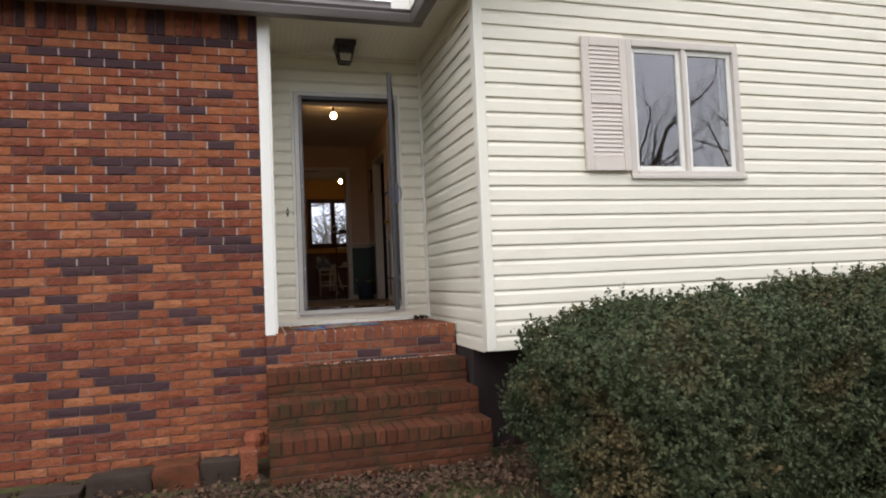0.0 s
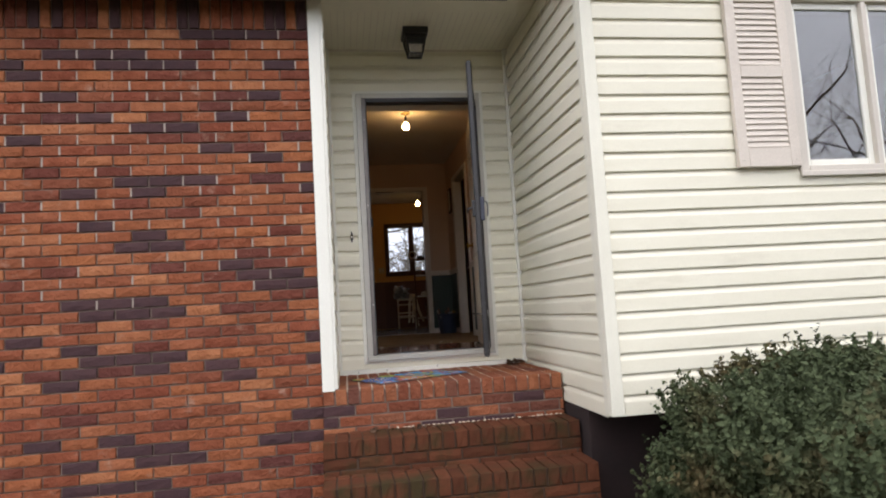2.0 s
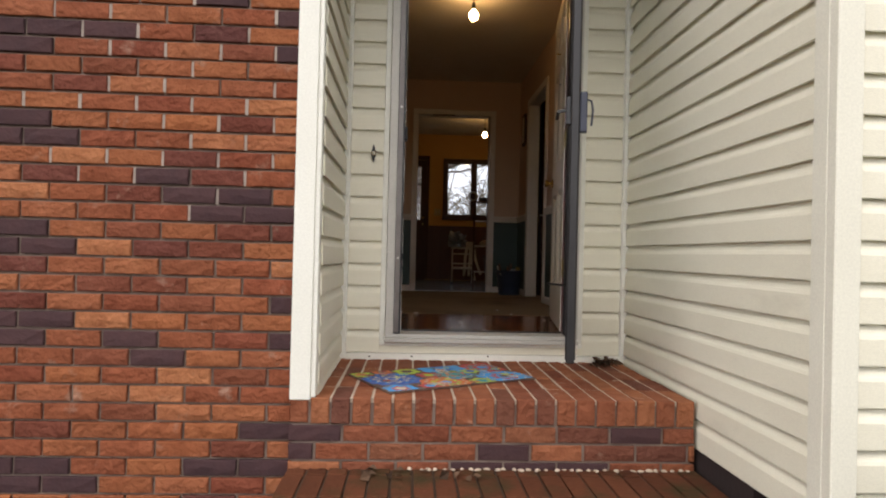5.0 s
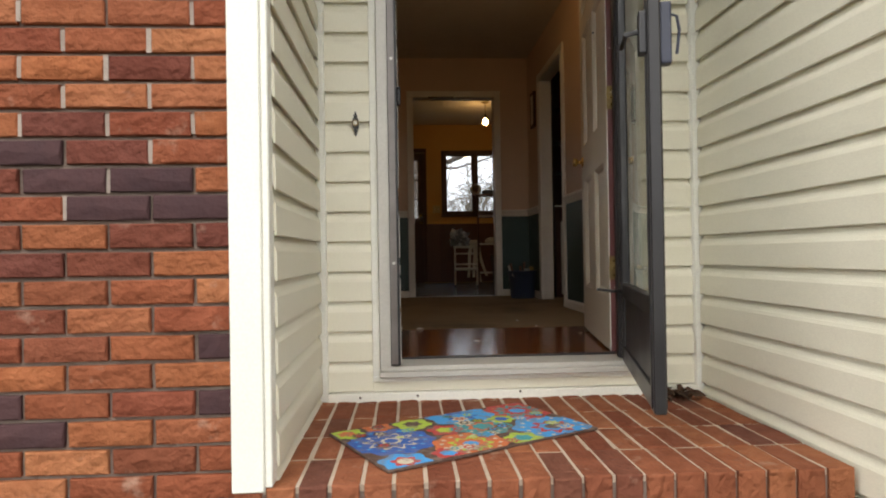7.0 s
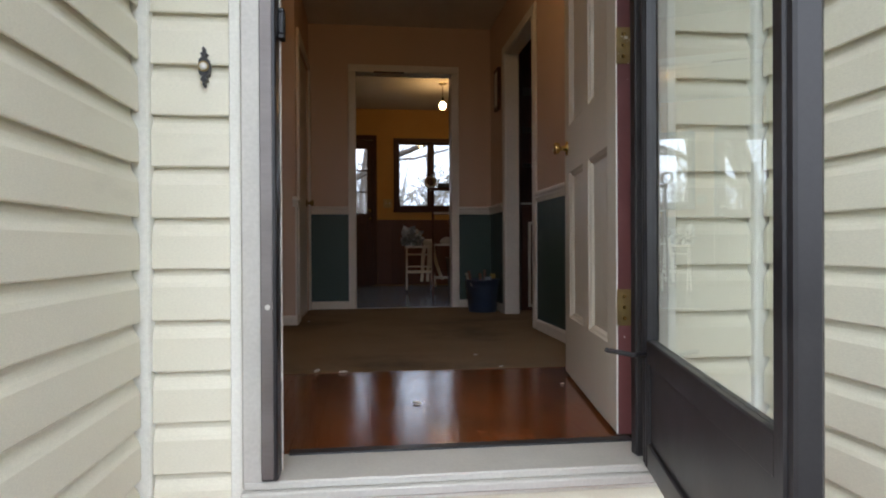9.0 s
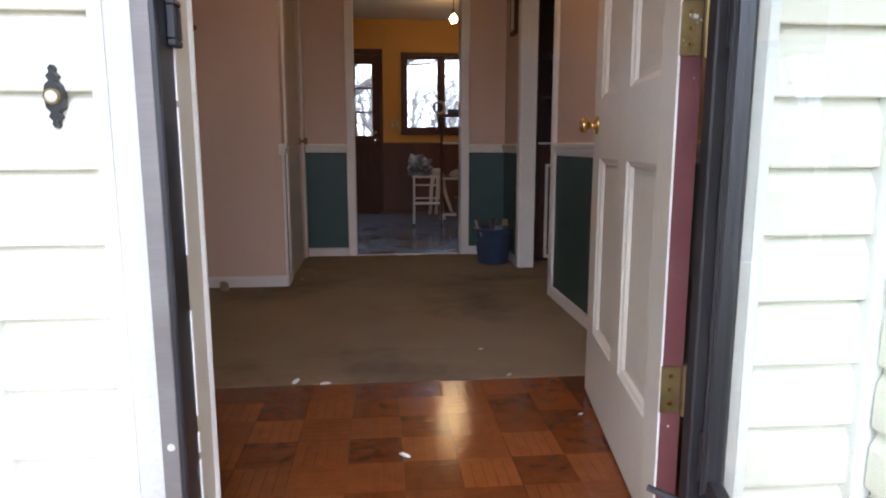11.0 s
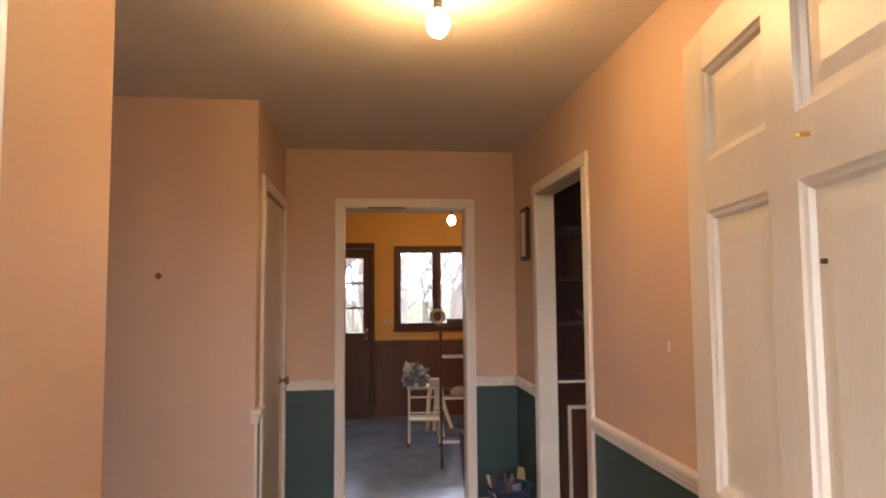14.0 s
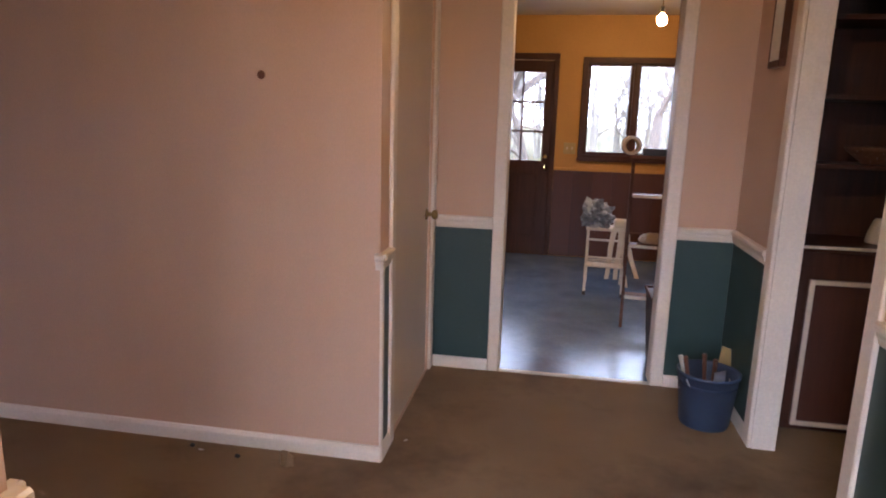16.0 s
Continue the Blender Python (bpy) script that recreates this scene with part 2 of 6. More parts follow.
M["bucket"] = surf("blue_plastic_bucket", (0.028, 0.047, 0.088), (0.048, 0.075, 0.135), 6, 0.45, 0, 0.08, 60, stain=(0.5, 0.52, 0.52), stain_scale=9, stain_at=(0.68, 0.72))
M["foil"] = surf("crumpled_silver_sheet", (0.08, 0.10, 0.13), (0.60, 0.66, 0.74), 9, 0.28, 0.3, 0.2, 30)
M["white_enamel"] = surf("chipped_white_enamel", (0.70, 0.66, 0.60), (0.80, 0.76, 0.70), 9, 0.4, 0, 0.1, 80)
M["rag"] = surf("cream_cloth_rag", (0.62, 0.55, 0.46), (0.74, 0.68, 0.58), 15, 0.9, 0, 0.4, 200)
M["paper"] = surf("white_scrap", (0.66, 0.62, 0.54), (0.80, 0.76, 0.68), 30, 0.8, 0, 0.2, 200)
M["board_yellow"] = surf("yellowed_board", (0.44, 0.34, 0.14), (0.55, 0.43, 0.20), 12, 0.7, 0, 0.2, 90)
M["glass"] = pane_glass("storm_glass", (0.93, 0.97, 0.95), 0.0, 1.22)
# Window tints are added to dim the daylight and the view through the panes.
M["window_pane"] = pane_glass("dimming_double_glazing", (0.60, 0.62, 0.645), 0.0, 2.05)
M["front_pane"] = pane_glass("front_window_glass", (0.45, 0.43, 0.47), 0.0, 1.27)
M["kitchen_pane"] = pane_glass("tinted_kitchen_glass", (0.76, 0.81, 0.88), 0.03, 1.5)
M["lamp_glass"] = pane_glass("ribbed_lamp_glass", (0.8, 0.78, 0.72), 0.25)
M["bulb"] = glow("lit_bulb", (1.0, 0.61, 0.24), 49.0)
M["bulb_bright"] = glow("lit_bulb_bright", (1.0, 0.60, 0.23), 46.0)
M["china"] = surf("white_glazed_china", (0.7, 0.68, 0.64), (0.8, 0.78, 0.74), 10, 0.2, 0, 0.03, 60)
M["leaf"] = surf("dark_evergreen_leaf", (0.039, 0.052, 0.026), (0.080, 0.100, 0.047), 40, 0.75, 0, 0.0, 60, rand=0.6, island=True, stain=(0.13, 0.08, 0.035), stain_scale=2.2, stain_at=(0.5, 0.78), spec=0.15)
M["twig"] = surf("grey_brown_bark", (0.06, 0.045, 0.035), (0.13, 0.105, 0.085), 9, 0.95, 0, 0.6, 40)
M["dead_leaf"] = surf("dry_brown_leaf", (0.03, 0.018, 0.012), (0.15, 0.090, 0.058), 30, 0.9, 0, 0.1, 90, rand=0.8, island=True, spec=0.15)
M["grass"] = surf("winter_grass", (0.06, 0.075, 0.022), (0.16, 0.16, 0.055), 8, 0.8, 0, 0.0, 60, rand=0.7, island=True)
M["woods"] = surf("far_winter_woods", (0.11, 0.095, 0.075), (0.20, 0.18, 0.145), 3, 0.95, 0, 0.2, 20)


# ---- mesh helpers ----
def finish(name, bm, mat, parent=None, label="", smooth=False):
    me = bpy.data.meshes.new(name)
    bmesh.ops.recalc_face_normals(bm, faces=bm.faces)
    bm.to_mesh(me)
    bm.free()
    me.materials.append(M[mat] if isinstance(mat, str) else mat)
    if smooth:
        for p in me.polygons:
            p.use_smooth = True
    ob = new(name, me)
    if parent is not None:
        ob.parent = parent
    if label:
        ob["label"] = label
    return ob


def part(name, bm, mat, parent, label="", smooth=False):
    return finish(name, bm, mat, parent, label, smooth)


def boxes(*rows, bevel=0.0, seg=1):
    """Boxes x0, x1, y0, y1, z0, z1 in one bmesh, with softened edges."""
    bm = bmesh.new()
    for x0, x1, y0, y1, z0, z1 in rows:
        v = [bm.verts.new((x, y, z)) for z in (z0, z1) for x, y in ((x0, y0), (x1, y0), (x1, y1), (x0, y1))]
        for f in ((3, 2, 1, 0), (4, 5, 6, 7), (0, 1, 5, 4), (1, 2, 6, 5), (2, 3, 7, 6), (3, 0, 4, 7)):
            bm.faces.new([v[i] for i in f])
    if bevel:
        bmesh.ops.bevel(bm, geom=bm.edges[:], offset=bevel, segments=seg, affect="EDGES", profile=0.6)
    return bm


def tube(points, radius, sides=8, bm=None, caps=True):
    """A round bar along points; radius may be a list."""
    bm = bm or bmesh.new()
    pts = [Vector(p) for p in points]
    rad = radius if isinstance(radius, (list, tuple)) else [radius] * len(pts)
    rings = []
    for i, p in enumerate(pts):
        d = (pts[min(i + 1, len(pts) - 1)] - pts[max(i - 1, 0)]).normalized()
        a = d.orthogonal().normalized() if i == 0 else (a - d * a.dot(d)).normalized()
        b = d.cross(a)
        rings.append([bm.verts.new(p + rad[i] * (math.cos(t) * a + math.sin(t) * b)) for t in (2 * math.pi * k / sides for k in range(sides))])
    for r, s in zip(rings, rings[1:]):
        for k in range(sides):
            bm.faces.new((r[k], r[(k + 1) % sides], s[(k + 1) % sides], s[k]))
    if caps:
        bm.faces.new(rings[0][::-1])
        bm.faces.new(rings[-1])
    return bm


def lathe(profile, sides=24, centre=(0, 0, 0), axis="z", bm=None, caps=True):
    """A turned shape from (radius, height) pairs."""
    bm = bm or bmesh.new()
    rings = []
    for r, h in profile:
        ring = []
        for k in range(sides):
            t = 2 * math.pi * k / sides
            c, s = r * math.cos(t), r * math.sin(t)
            v = {"z": (c, s, h), "y": (c, h, s), "x": (h, c, s)}[axis]
            ring.append(bm.verts.new(Vector(v) + Vector(centre)))
        rings.append(ring)
    for a, b in zip(rings, rings[1:]):
        for k in range(sides):
            bm.faces.new((a[k], a[(k + 1) % sides], b[(k + 1) % sides], b[k]))
    if caps:
        bm.faces.new(rings[0])
        bm.faces.new(rings[-1])
    return bm


def extrude(section, x0, x1):
    """A moulding: (y, z) outline drawn out along x."""
    bm = bmesh.new()
    a = [bm.verts.new((x0, y, z)) for y, z in section]
    b = [bm.verts.new((x1, y, z)) for y, z in section]
    for i in range(len(a)):
        j = (i + 1) % len(a)
        bm.faces.new((a[i], a[j], b[j], b[i]))
    bm.faces.new(a[::-1])
    bm.faces.new(b)
    return bm


def structure(name, bm, mat, label="", category=""):
    return tagged(finish(name, bm, mat), label, category, kind="structure")


def wall(name, axis, face, back, span, z, holes, mat, label, category="wall"):
    """A wall with thickness along x or y; face, back: its two planes; holes: (from, to, bottom, top), not overlapping."""
    rows, at = [], span[0]
    lo, hi = min(face, back), max(face, back)
    for a, b, c, d in sorted(holes):
        for s, e, u, v in ((at, a, *z), (a, b, z[0], c), (a, b, d, z[1])):
            if e - s > 1e-4 and v - u > 1e-4:
                rows.append((s, e, u, v))
        at = b
    if span[1] - at > 1e-4:
        rows.append((at, span[1], *z))
    if axis == "x":
        return structure(name, boxes(*[(s, e, lo, hi, u, v) for s, e, u, v in rows]), mat, label, category)
    return structure(name, boxes(*[(lo, hi, s, e, u, v) for s, e, u, v in rows]), mat, label, category)


def turned(ob, m):
    ob.matrix_basis = m
    return ob


# ---- ground ----
gb = bmesh.new()
GRID = [-400, -120, -40, -16] + [-8 + 0.5 * i for i in range(44)] + [18, 30, 60, 140, 400]
gv = {}
for i, x in enumerate(GRID):
    for j, y in enumerate(GRID):
        near = max(0.0, 1 - math.hypot(x - 1.5, y - 3) / 14)
        z = 0.03 + 0.035 * near * noise.noise(Vector((x * 0.9, y * 0.9, 0.3)))
        gv[i, j] = gb.verts.new((x, y, z))
for i in range(len(GRID) - 1):
    for j in range(len(GRID) - 1):
        gb.faces.new((gv[i, j], gv[i + 1, j], gv[i + 1, j + 1], gv[i, j + 1]))
ground = structure("ground", gb, "soil", "winter lawn and bare soil strewn with dry leaves", "ground")

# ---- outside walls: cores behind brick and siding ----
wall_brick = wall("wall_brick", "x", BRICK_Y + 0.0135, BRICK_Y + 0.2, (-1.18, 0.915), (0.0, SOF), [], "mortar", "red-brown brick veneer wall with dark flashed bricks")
wall_left = wall("wall_left_front", "x", 5.705, BRICK_Y + 0.2, (-6.0, -1.18), (0.86, SOF), [(-2.9, -1.25, 1.78, 3.06)], "siding", "cream siding wall beside the brick panel")
wall_base = wall("wall_left_base", "x", BRICK_Y + 0.022, BRICK_Y + 0.2, (-6.0, -1.18), (0.0, 0.86), [], "mortar", "brick foundation below the siding")
wall_porch_l = wall("wall_porch_left", "y", ALC_L - 0.016, 0.77, (BRICK_Y + 0.2, IN_Y), (PORCH - 0.3, SOF), [], "siding", "cream siding wall on the porch")
wall_back = wall("wall_porch_back", "x", BACK_Y + 0.016, IN_Y - 0.012, (0.77, RIGHT_X + 0.1), (PORCH - 0.3, SOF), [(1.205, 2.21, FL - 0.03, 3.13)], "siding", "cream siding wall round the front door")
wall_porch_r = wall("wall_porch_right", "y", ALC_R + 0.016, RIGHT_X + 0.1, (WING_Y + 0.18, BACK_Y + 0.016), (0.82, 3.6), [], "siding", "cream siding side wall of the wing")
wall_wing = wall("wall_wing_front", "x", WING_Y + 0.016, WING_Y + 0.18, (ALC_R + 0.016, 9.0), (0.82, 3.6), [(3.70, 4.67, 2.14, 3.15)], "siding", "cream siding front wall of the projecting wing")
gab = bmesh.new()
for y in (WING_Y + 0.016, WING_Y + 0.18):
    for x, z in ((2.416, 3.6), (9.0, 3.6), (5.7, 4.95)):
        gab.verts.new((x, y, z))
gab.verts.ensure_lookup_table()
g = gab.verts
for f in ((0, 1, 2), (5, 4, 3), (0, 3, 4, 1), (1, 4, 5, 2), (2, 5, 3, 0)):
    gab.faces.new([g[i] for i in f])
gable = structure("wall_wing_gable", gab, "siding", "cream siding gable of the wing", "wall")
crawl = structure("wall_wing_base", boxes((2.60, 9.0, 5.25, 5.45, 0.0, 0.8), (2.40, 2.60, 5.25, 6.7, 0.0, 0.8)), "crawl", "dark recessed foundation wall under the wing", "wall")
structure("wing_underside", boxes((2.43, 9.0, WING_Y + 0.03, 10.7, 0.8, 0.818)), "brown_wood", "dark underside of the wing floor", "floor")

# ---- eaves, gutter, roof ----
structure("porch_soffit", boxes((-6.0, 2.15, 5.50, BRICK_Y + 0.2, SOF, SOF + 0.02), (ALC_L - 0.016, ALC_R + 0.016, BRICK_Y + 0.2, BACK_Y + 0.016, SOF, SOF + 0.02), (2.15, ALC_R + 0.016, 4.55, BRICK_Y + 0.2, SOF, SOF + 0.02)),
          "soffit", "cream soffit over the porch and eaves", "soffit")
# Soffit grooves as thin strips, their shade put into a darker colour.
for i in range(30):
    x = ALC_L + 0.05 + i * 0.048
    part("soffit_groove", boxes((x, x + 0.004, BRICK_Y + 0.22, BACK_Y, SOF - 0.002, SOF + 0.001)), "sash", bpy.data.objects["porch_soffit"])
GUT = [(0.11, 0), (0.02, 0), (0.012, 0.02), (0.0, 0.055), (0.016, 0.075), (0.0, 0.095), (0.0, 0.12), (0.008, 0.12), (0.02, 0.105), (0.11, 0.105)]
gutter = tagged(new("gutter"), "weathered dark bronze metal gutter along the eaves", "gutter")
part("gutter_run", extrude([(5.395 + y, 3.445 + z) for y, z in GUT], -6.0, 2.15), "gutter", gutter)
side = extrude([(y, 3.4485 + z) for y, z in GUT], -5.505, -4.5)
part("gutter_return", side, "gutter", gutter).matrix_basis = Matrix(((0, 1, 0, 2.04), (-1, 0, 0, 0), (0, 0, 1, 0), (0, 0, 0, 1)))
part("splash_guard", boxes((1.885, 2.043, 5.391, 5.395, 3.54, 3.655), (2.037, 2.041, 5.25, 5.391, 3.54, 3.655), bevel=0.0015), "cream_trim", gutter, "cream splash guard in the gutter corner")
roof = tagged(new("roof"), "low-pitched grey-brown shingle roof with a front gable", "roof", kind="structure")
rb = bmesh.new()


def slab(bm, pts, th=0.06):
    lo = [bm.verts.new(p) for p in pts]
    up = [bm.verts.new((p[0], p[1], p[2] + th)) for p in pts]
    bm.faces.new(lo[::-1])
    bm.faces.new(up)
    for i in range(len(pts)):
        j = (i + 1) % len(pts)
        bm.faces.new((lo[i], lo[j], up[j], up[i]))


slab(rb, [(-6.2, 5.44, 3.555), (2.2, 5.44, 3.555), (5.7, 9.9, 5.0), (-6.2, 9.9, 5.0)])
slab(rb, [(-6.2, 9.9, 5.0), (9.4, 9.9, 5.0), (9.4, 14.4, 3.56), (-6.2, 14.4, 3.56)])
slab(rb, [(2.08, 4.5, 3.56), (5.7, 4.5, 4.98), (5.7, 9.9, 4.98), (2.08, 5.44, 3.56)])
slab(rb, [(5.7, 4.5, 4.98), (9.4, 4.5, 3.56), (9.4, 9.9, 3.56), (5.7, 9.9, 4.98)])
part("shingles", rb, "shingle", roof)
rk = bmesh.new()
for a, b in (((2.08, 3.44), (5.7, 4.86)), ((9.4, 3.44), (5.7, 4.86))):
    slab(rk, [(a[0], 4.48, a[1]), (b[0], 4.48, b[1]), (b[0], 4.86, b[1]), (a[0], 4.86, a[1])], 0.12)
part("rake_board", rk, "cream_trim", roof, "cream rake board and soffit of the gable")

# ---- siding boards ----
BOARDS = {}


def board(parent, length, m, pitch):
    """One course of dutch-lap siding: bottom edge proud, upright face, hollow top."""
    key = round(length, 3), pitch
    if key not in BOARDS:
        bm = extrude([(0.004, 0.012), (-0.0125, 0.012), (-0.014, -0.001), (-0.017, -0.001), (-0.0185, 0.002), (-0.0175, pitch * 0.64), (-0.014, pitch * 0.73), (-0.005, pitch * 0.86), (-0.001, pitch - 0.002), (-0.001, pitch + 0.008), (0.004, pitch + 0.008)], 0, length)
        me = bpy.data.meshes.new("siding_board")
        bmesh.ops.recalc_face_normals(bm, faces=bm.faces)
        bm.to_mesh(me)
        bm.free()
        me.materials.append(M["siding"])
        BOARDS[key] = me
    ob = new("siding_board", BOARDS[key])
    ob.parent = parent
    ob.matrix_basis = m
    return ob


# ---- porch and steps core ----
SX0, SX1 = 0.84, 2.385
TREADS = [(5.36, 0.72), (5.10, 0.525), (4.83, 0.335)]
steps_core = tagged(finish("porch_steps", boxes((SX0 + 0.012, SX1 - 0.012, 5.651, 6.7, 0.0, PORCH - 0.02)), "mortar"),
                    "worn red brick porch with three brick steps, mossy lower treads", "steps", kind="structure")
part("paving_bed", boxes((SX0 + 0.012, SX1 - 0.012, 5.653, 6.7, PORCH - 0.02, PORCH - 0.0032)), "mortar_light", steps_core, "pale mortar between the paving bricks")
part("step_core", boxes((SX0 + 0.012, SX1 - 0.012, 5.372, 5.652, 0.0, 0.711),
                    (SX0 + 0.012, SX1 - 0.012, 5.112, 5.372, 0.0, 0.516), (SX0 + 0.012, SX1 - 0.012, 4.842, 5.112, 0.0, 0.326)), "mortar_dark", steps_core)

smear = bmesh.new()
srng = random.Random(8)
for i in range(34):
    x = 1.30 + i * 0.032
    w, d = srng.uniform(0.008, 0.016), srng.uniform(0.004, 0.012)
    lathe([(0.0, 0.718), (w, 0.718), (w * 0.8, 0.718 + d * 0.6), (0.0, 0.718 + d)], 7, (x + srng.uniform(-0.008, 0.008), 5.628 + srng.uniform(-0.004, 0.004), 0.0), "z", smear)
part("mortar_smear", smear, "mortar_light", steps_core, "pale mortar squeezed out behind the top tread")

# ---- corner posts, porch trim ----
structure("trim", boxes((0.843, 0.92, BRICK_Y - 0.03, BRICK_Y + 0.025, PORCH - 0.01, SOF), (0.92, 0.938, BRICK_Y - 0.024, BRICK_Y + 0.03, PORCH, SOF), bevel=0.003), "cream_trim", "cream corner trim beside the brick", "trim")
structure("trim", boxes((2.378, 2.45, WING_Y - 0.022, WING_Y + 0.016, 0.815, 3.6), (2.378, ALC_R + 0.016, WING_Y + 0.016, WING_Y + 0.08, 0.815, 3.6), bevel=0.003), "corner", "cream corner post of the wing", "trim")
structure("trim", boxes((ALC_L - 0.016, ALC_L + 0.022, BACK_Y - 0.022, BACK_Y + 0.016, PORCH, SOF), bevel=0.004), "cream_trim", "cream inside corner channel", "trim")
structure("trim", boxes((ALC_R - 0.022, ALC_R + 0.016, BACK_Y - 0.022, BACK_Y + 0.016, PORCH, SOF), bevel=0.004), "cream_trim", "cream inside corner channel", "trim")
structure("trim", boxes((1.13, 2.18, BACK_Y - 0.016, BACK_Y + 0.016, 1.051, 1.072), (1.13, 1.157, BACK_Y - 0.012, BACK_Y + 0.016, 1.072, 3.195), (2.153, 2.18, BACK_Y - 0.012, BACK_Y + 0.016, 1.072, 3.195), (1.157, 2.153, BACK_Y - 0.012, BACK_Y + 0.016, 3.17, 3.195), bevel=0.002), "cream_trim", "cream channel trim round the door", "trim")

structure("trim", boxes((1.13, 2.18, BACK_Y - 0.005, BACK_Y + 0.016, 1.013, 1.0505), bevel=0.002), "siding", "cream filler board below the door", "trim")
skirt = structure("trim", boxes((ALC_L + 0.022, ALC_R - 0.022, BACK_Y - 0.024, BACK_Y + 0.016, PORCH - 0.004, 1.011), bevel=0.003), "cream_trim", "cream skirt board along the porch floor", "trim")
for x, z in ((1.082, 0.995), (1.298, 0.998), (1.689, 1.004)):
    part("nail_head", lathe([(0.005, 0.0), (0.0045, -0.0015), (0.0, -0.002)], 8, (x, BACK_Y - 0.024, z), "y"), "twig", skirt, "rusty nail head")

# ---- inside floors ----
floor = structure("floor", boxes((-4.0, 0.77, BRICK_Y + 0.2, STUB_Y, 0.95, FL), (-4.0, RIGHT_X, STUB_Y, PART_Y, 0.95, FL), (STUB_X, RIGHT_X, 7.8, STUB_Y, 0.95, FL), (CLOS_X, RIGHT_X, PART_Y, KIT_Y, 0.95, FL),
                 (RIGHT_X, 5.8, 5.06, KIT_Y, 0.95, FL - 0.002)), "carpet", "stained worn beige carpet", "carpet")
floor_entry = structure("floor_entry", boxes((0.77, RIGHT_X, 6.70, 7.8, 0.95, FL - 0.011)), "brown_wood", "parquet entry floor of small oak squares", "floor")
floor_kitchen = structure("floor_kitchen", boxes((-0.6, 4.4, KIT_Y + 0.0, FAR_Y, 0.95, FL - 0.004)), "vinyl", "glossy blue-grey kitchen vinyl floor", "floor")

# ---- inside walls ----
wall("wall_entry_inside", "x", IN_Y - 0.012, IN_Y, (0.77, RIGHT_X + 0.1), (0.95, CE), [(1.205, 2.21, 0.95, 3.13)], "pink", "dusty pink inside of the front wall")
wall("wall_stub", "y", 0.77, STUB_X, (IN_Y, STUB_Y), (0.95, CE), [], "pink", "dusty pink wall end beside the entry")
wall("wall_living_front", "x", BRICK_Y + 0.2, BRICK_Y + 0.22, (-4.0, 0.77), (0.95, CE), [(-2.9, -1.25, 1.78, 3.06)], "pink", "dusty pink living room wall with the front window")
wall("wall_living_side", "y", 0.75, 0.77, (BRICK_Y + 0.22, STUB_Y), (0.95, CE), [], "pink", "dusty pink living room wall")
wall("wall_living_west", "y", -4.15, -4.0, (BRICK_Y + 0.2, PART_Y + 0.1), (0.0, CE), [], "pink", "dusty pink living room end wall")
wall("wall_partition", "x", PART_Y, PART_Y + 0.1, (-4.0, CLOS_X), (0.95, CE), [], "pink", "dusty pink partition wall with a screw hole")
wall("wall_closet", "y", CLOS_X - 0.1, CLOS_X, (PART_Y + 0.1, KIT_Y), (0.95, CE), [(9.70, 10.515, FL, 3.11)], "pink", "dusty pink wall with the closet door")
wall("wall_kitchen", "x", KIT_Y, KIT_Y + 0.12, (-0.6, 4.4), (0.95, CE), [(1.33, 2.183, 0.95, 3.145)], "pink", "dusty pink wall with the kitchen doorway")
wall("wall_hall_right", "y", RIGHT_X, RIGHT_X + 0.1, (IN_Y, KIT_Y), (0.95, CE), [(9.115, 9.985, 0.95, 3.145)], "pink", "dusty pink hall wall with a cased opening")
wall("wall_dining_far", "x", KIT_Y - 0.02, KIT_Y, (RIGHT_X + 0.1, 5.8), (0.95, CE), [], "pink", "dining room end wall")
wall("wall_dining_east", "y", 5.8, 5.95, (5.06, KIT_Y), (0.0, CE), [], "pink", "dining room side wall")
wall("wall_dining_front", "x", 5.045, 5.06, (RIGHT_X + 0.1, 5.8), (0.95, CE), [(3.70, 4.67, 2.14, 3.15)], "pink", "dining room wall with the front window")
wall("wall_kitchen_far", "x", FAR_Y, FAR_Y + 0.16, (-0.75, 4.55), (0.0, CE), [(0.71, 1.525, FL - 0.1, 3.10), (1.85, 2.80, 2.155, 3.09)], "orange", "mustard orange kitchen wall over wood panelling")
wall("wall_kitchen_west", "y", -0.75, -0.6, (KIT_Y + 0.12, FAR_Y), (0.0, CE), [], "orange", "mustard orange kitchen side wall")
wall("wall_kitchen_east", "y", 4.4, 4.55, (KIT_Y + 0.12, FAR_Y), (0.0, CE), [], "orange", "mustard orange kitchen side wall")
wall("wall_kitchen_near", "x", KIT_Y + 0.12, KIT_Y + 0.126, (-0.6, 4.4), (0.95, CE), [(1.33, 2.183, 0.95, 3.145)], "orange", "mustard orange kitchen side of the doorway wall")
structure("ceiling", boxes((-4.15, 5.95, IN_Y - 0.2, FAR_Y + 0.16, CE, CE + 0.03), (-4.15, 0.77, 5.68, IN_Y - 0.2, CE, CE + 0.03), (2.62, 5.95, 4.9, IN_Y - 0.2, CE, CE + 0.03)), "ceiling", "stippled off-white ceiling", "ceiling")


# ---- front entrance: casing, jambs, sill ----
door_1 = tagged(new("door_1"), "front doorway with grey casing, dark storm frame and cream jambs", "doorway", kind="structure")
part("casing", boxes((1.157, 1.205, BACK_Y - 0.03, BACK_Y + 0.016, 1.095, 3.17), bevel=0.004), "alu", door_1)
part("casing", boxes((2.112, 2.153, BACK_Y - 0.03, BACK_Y + 0.016, 1.095, 3.17), bevel=0.004), "alu", door_1)
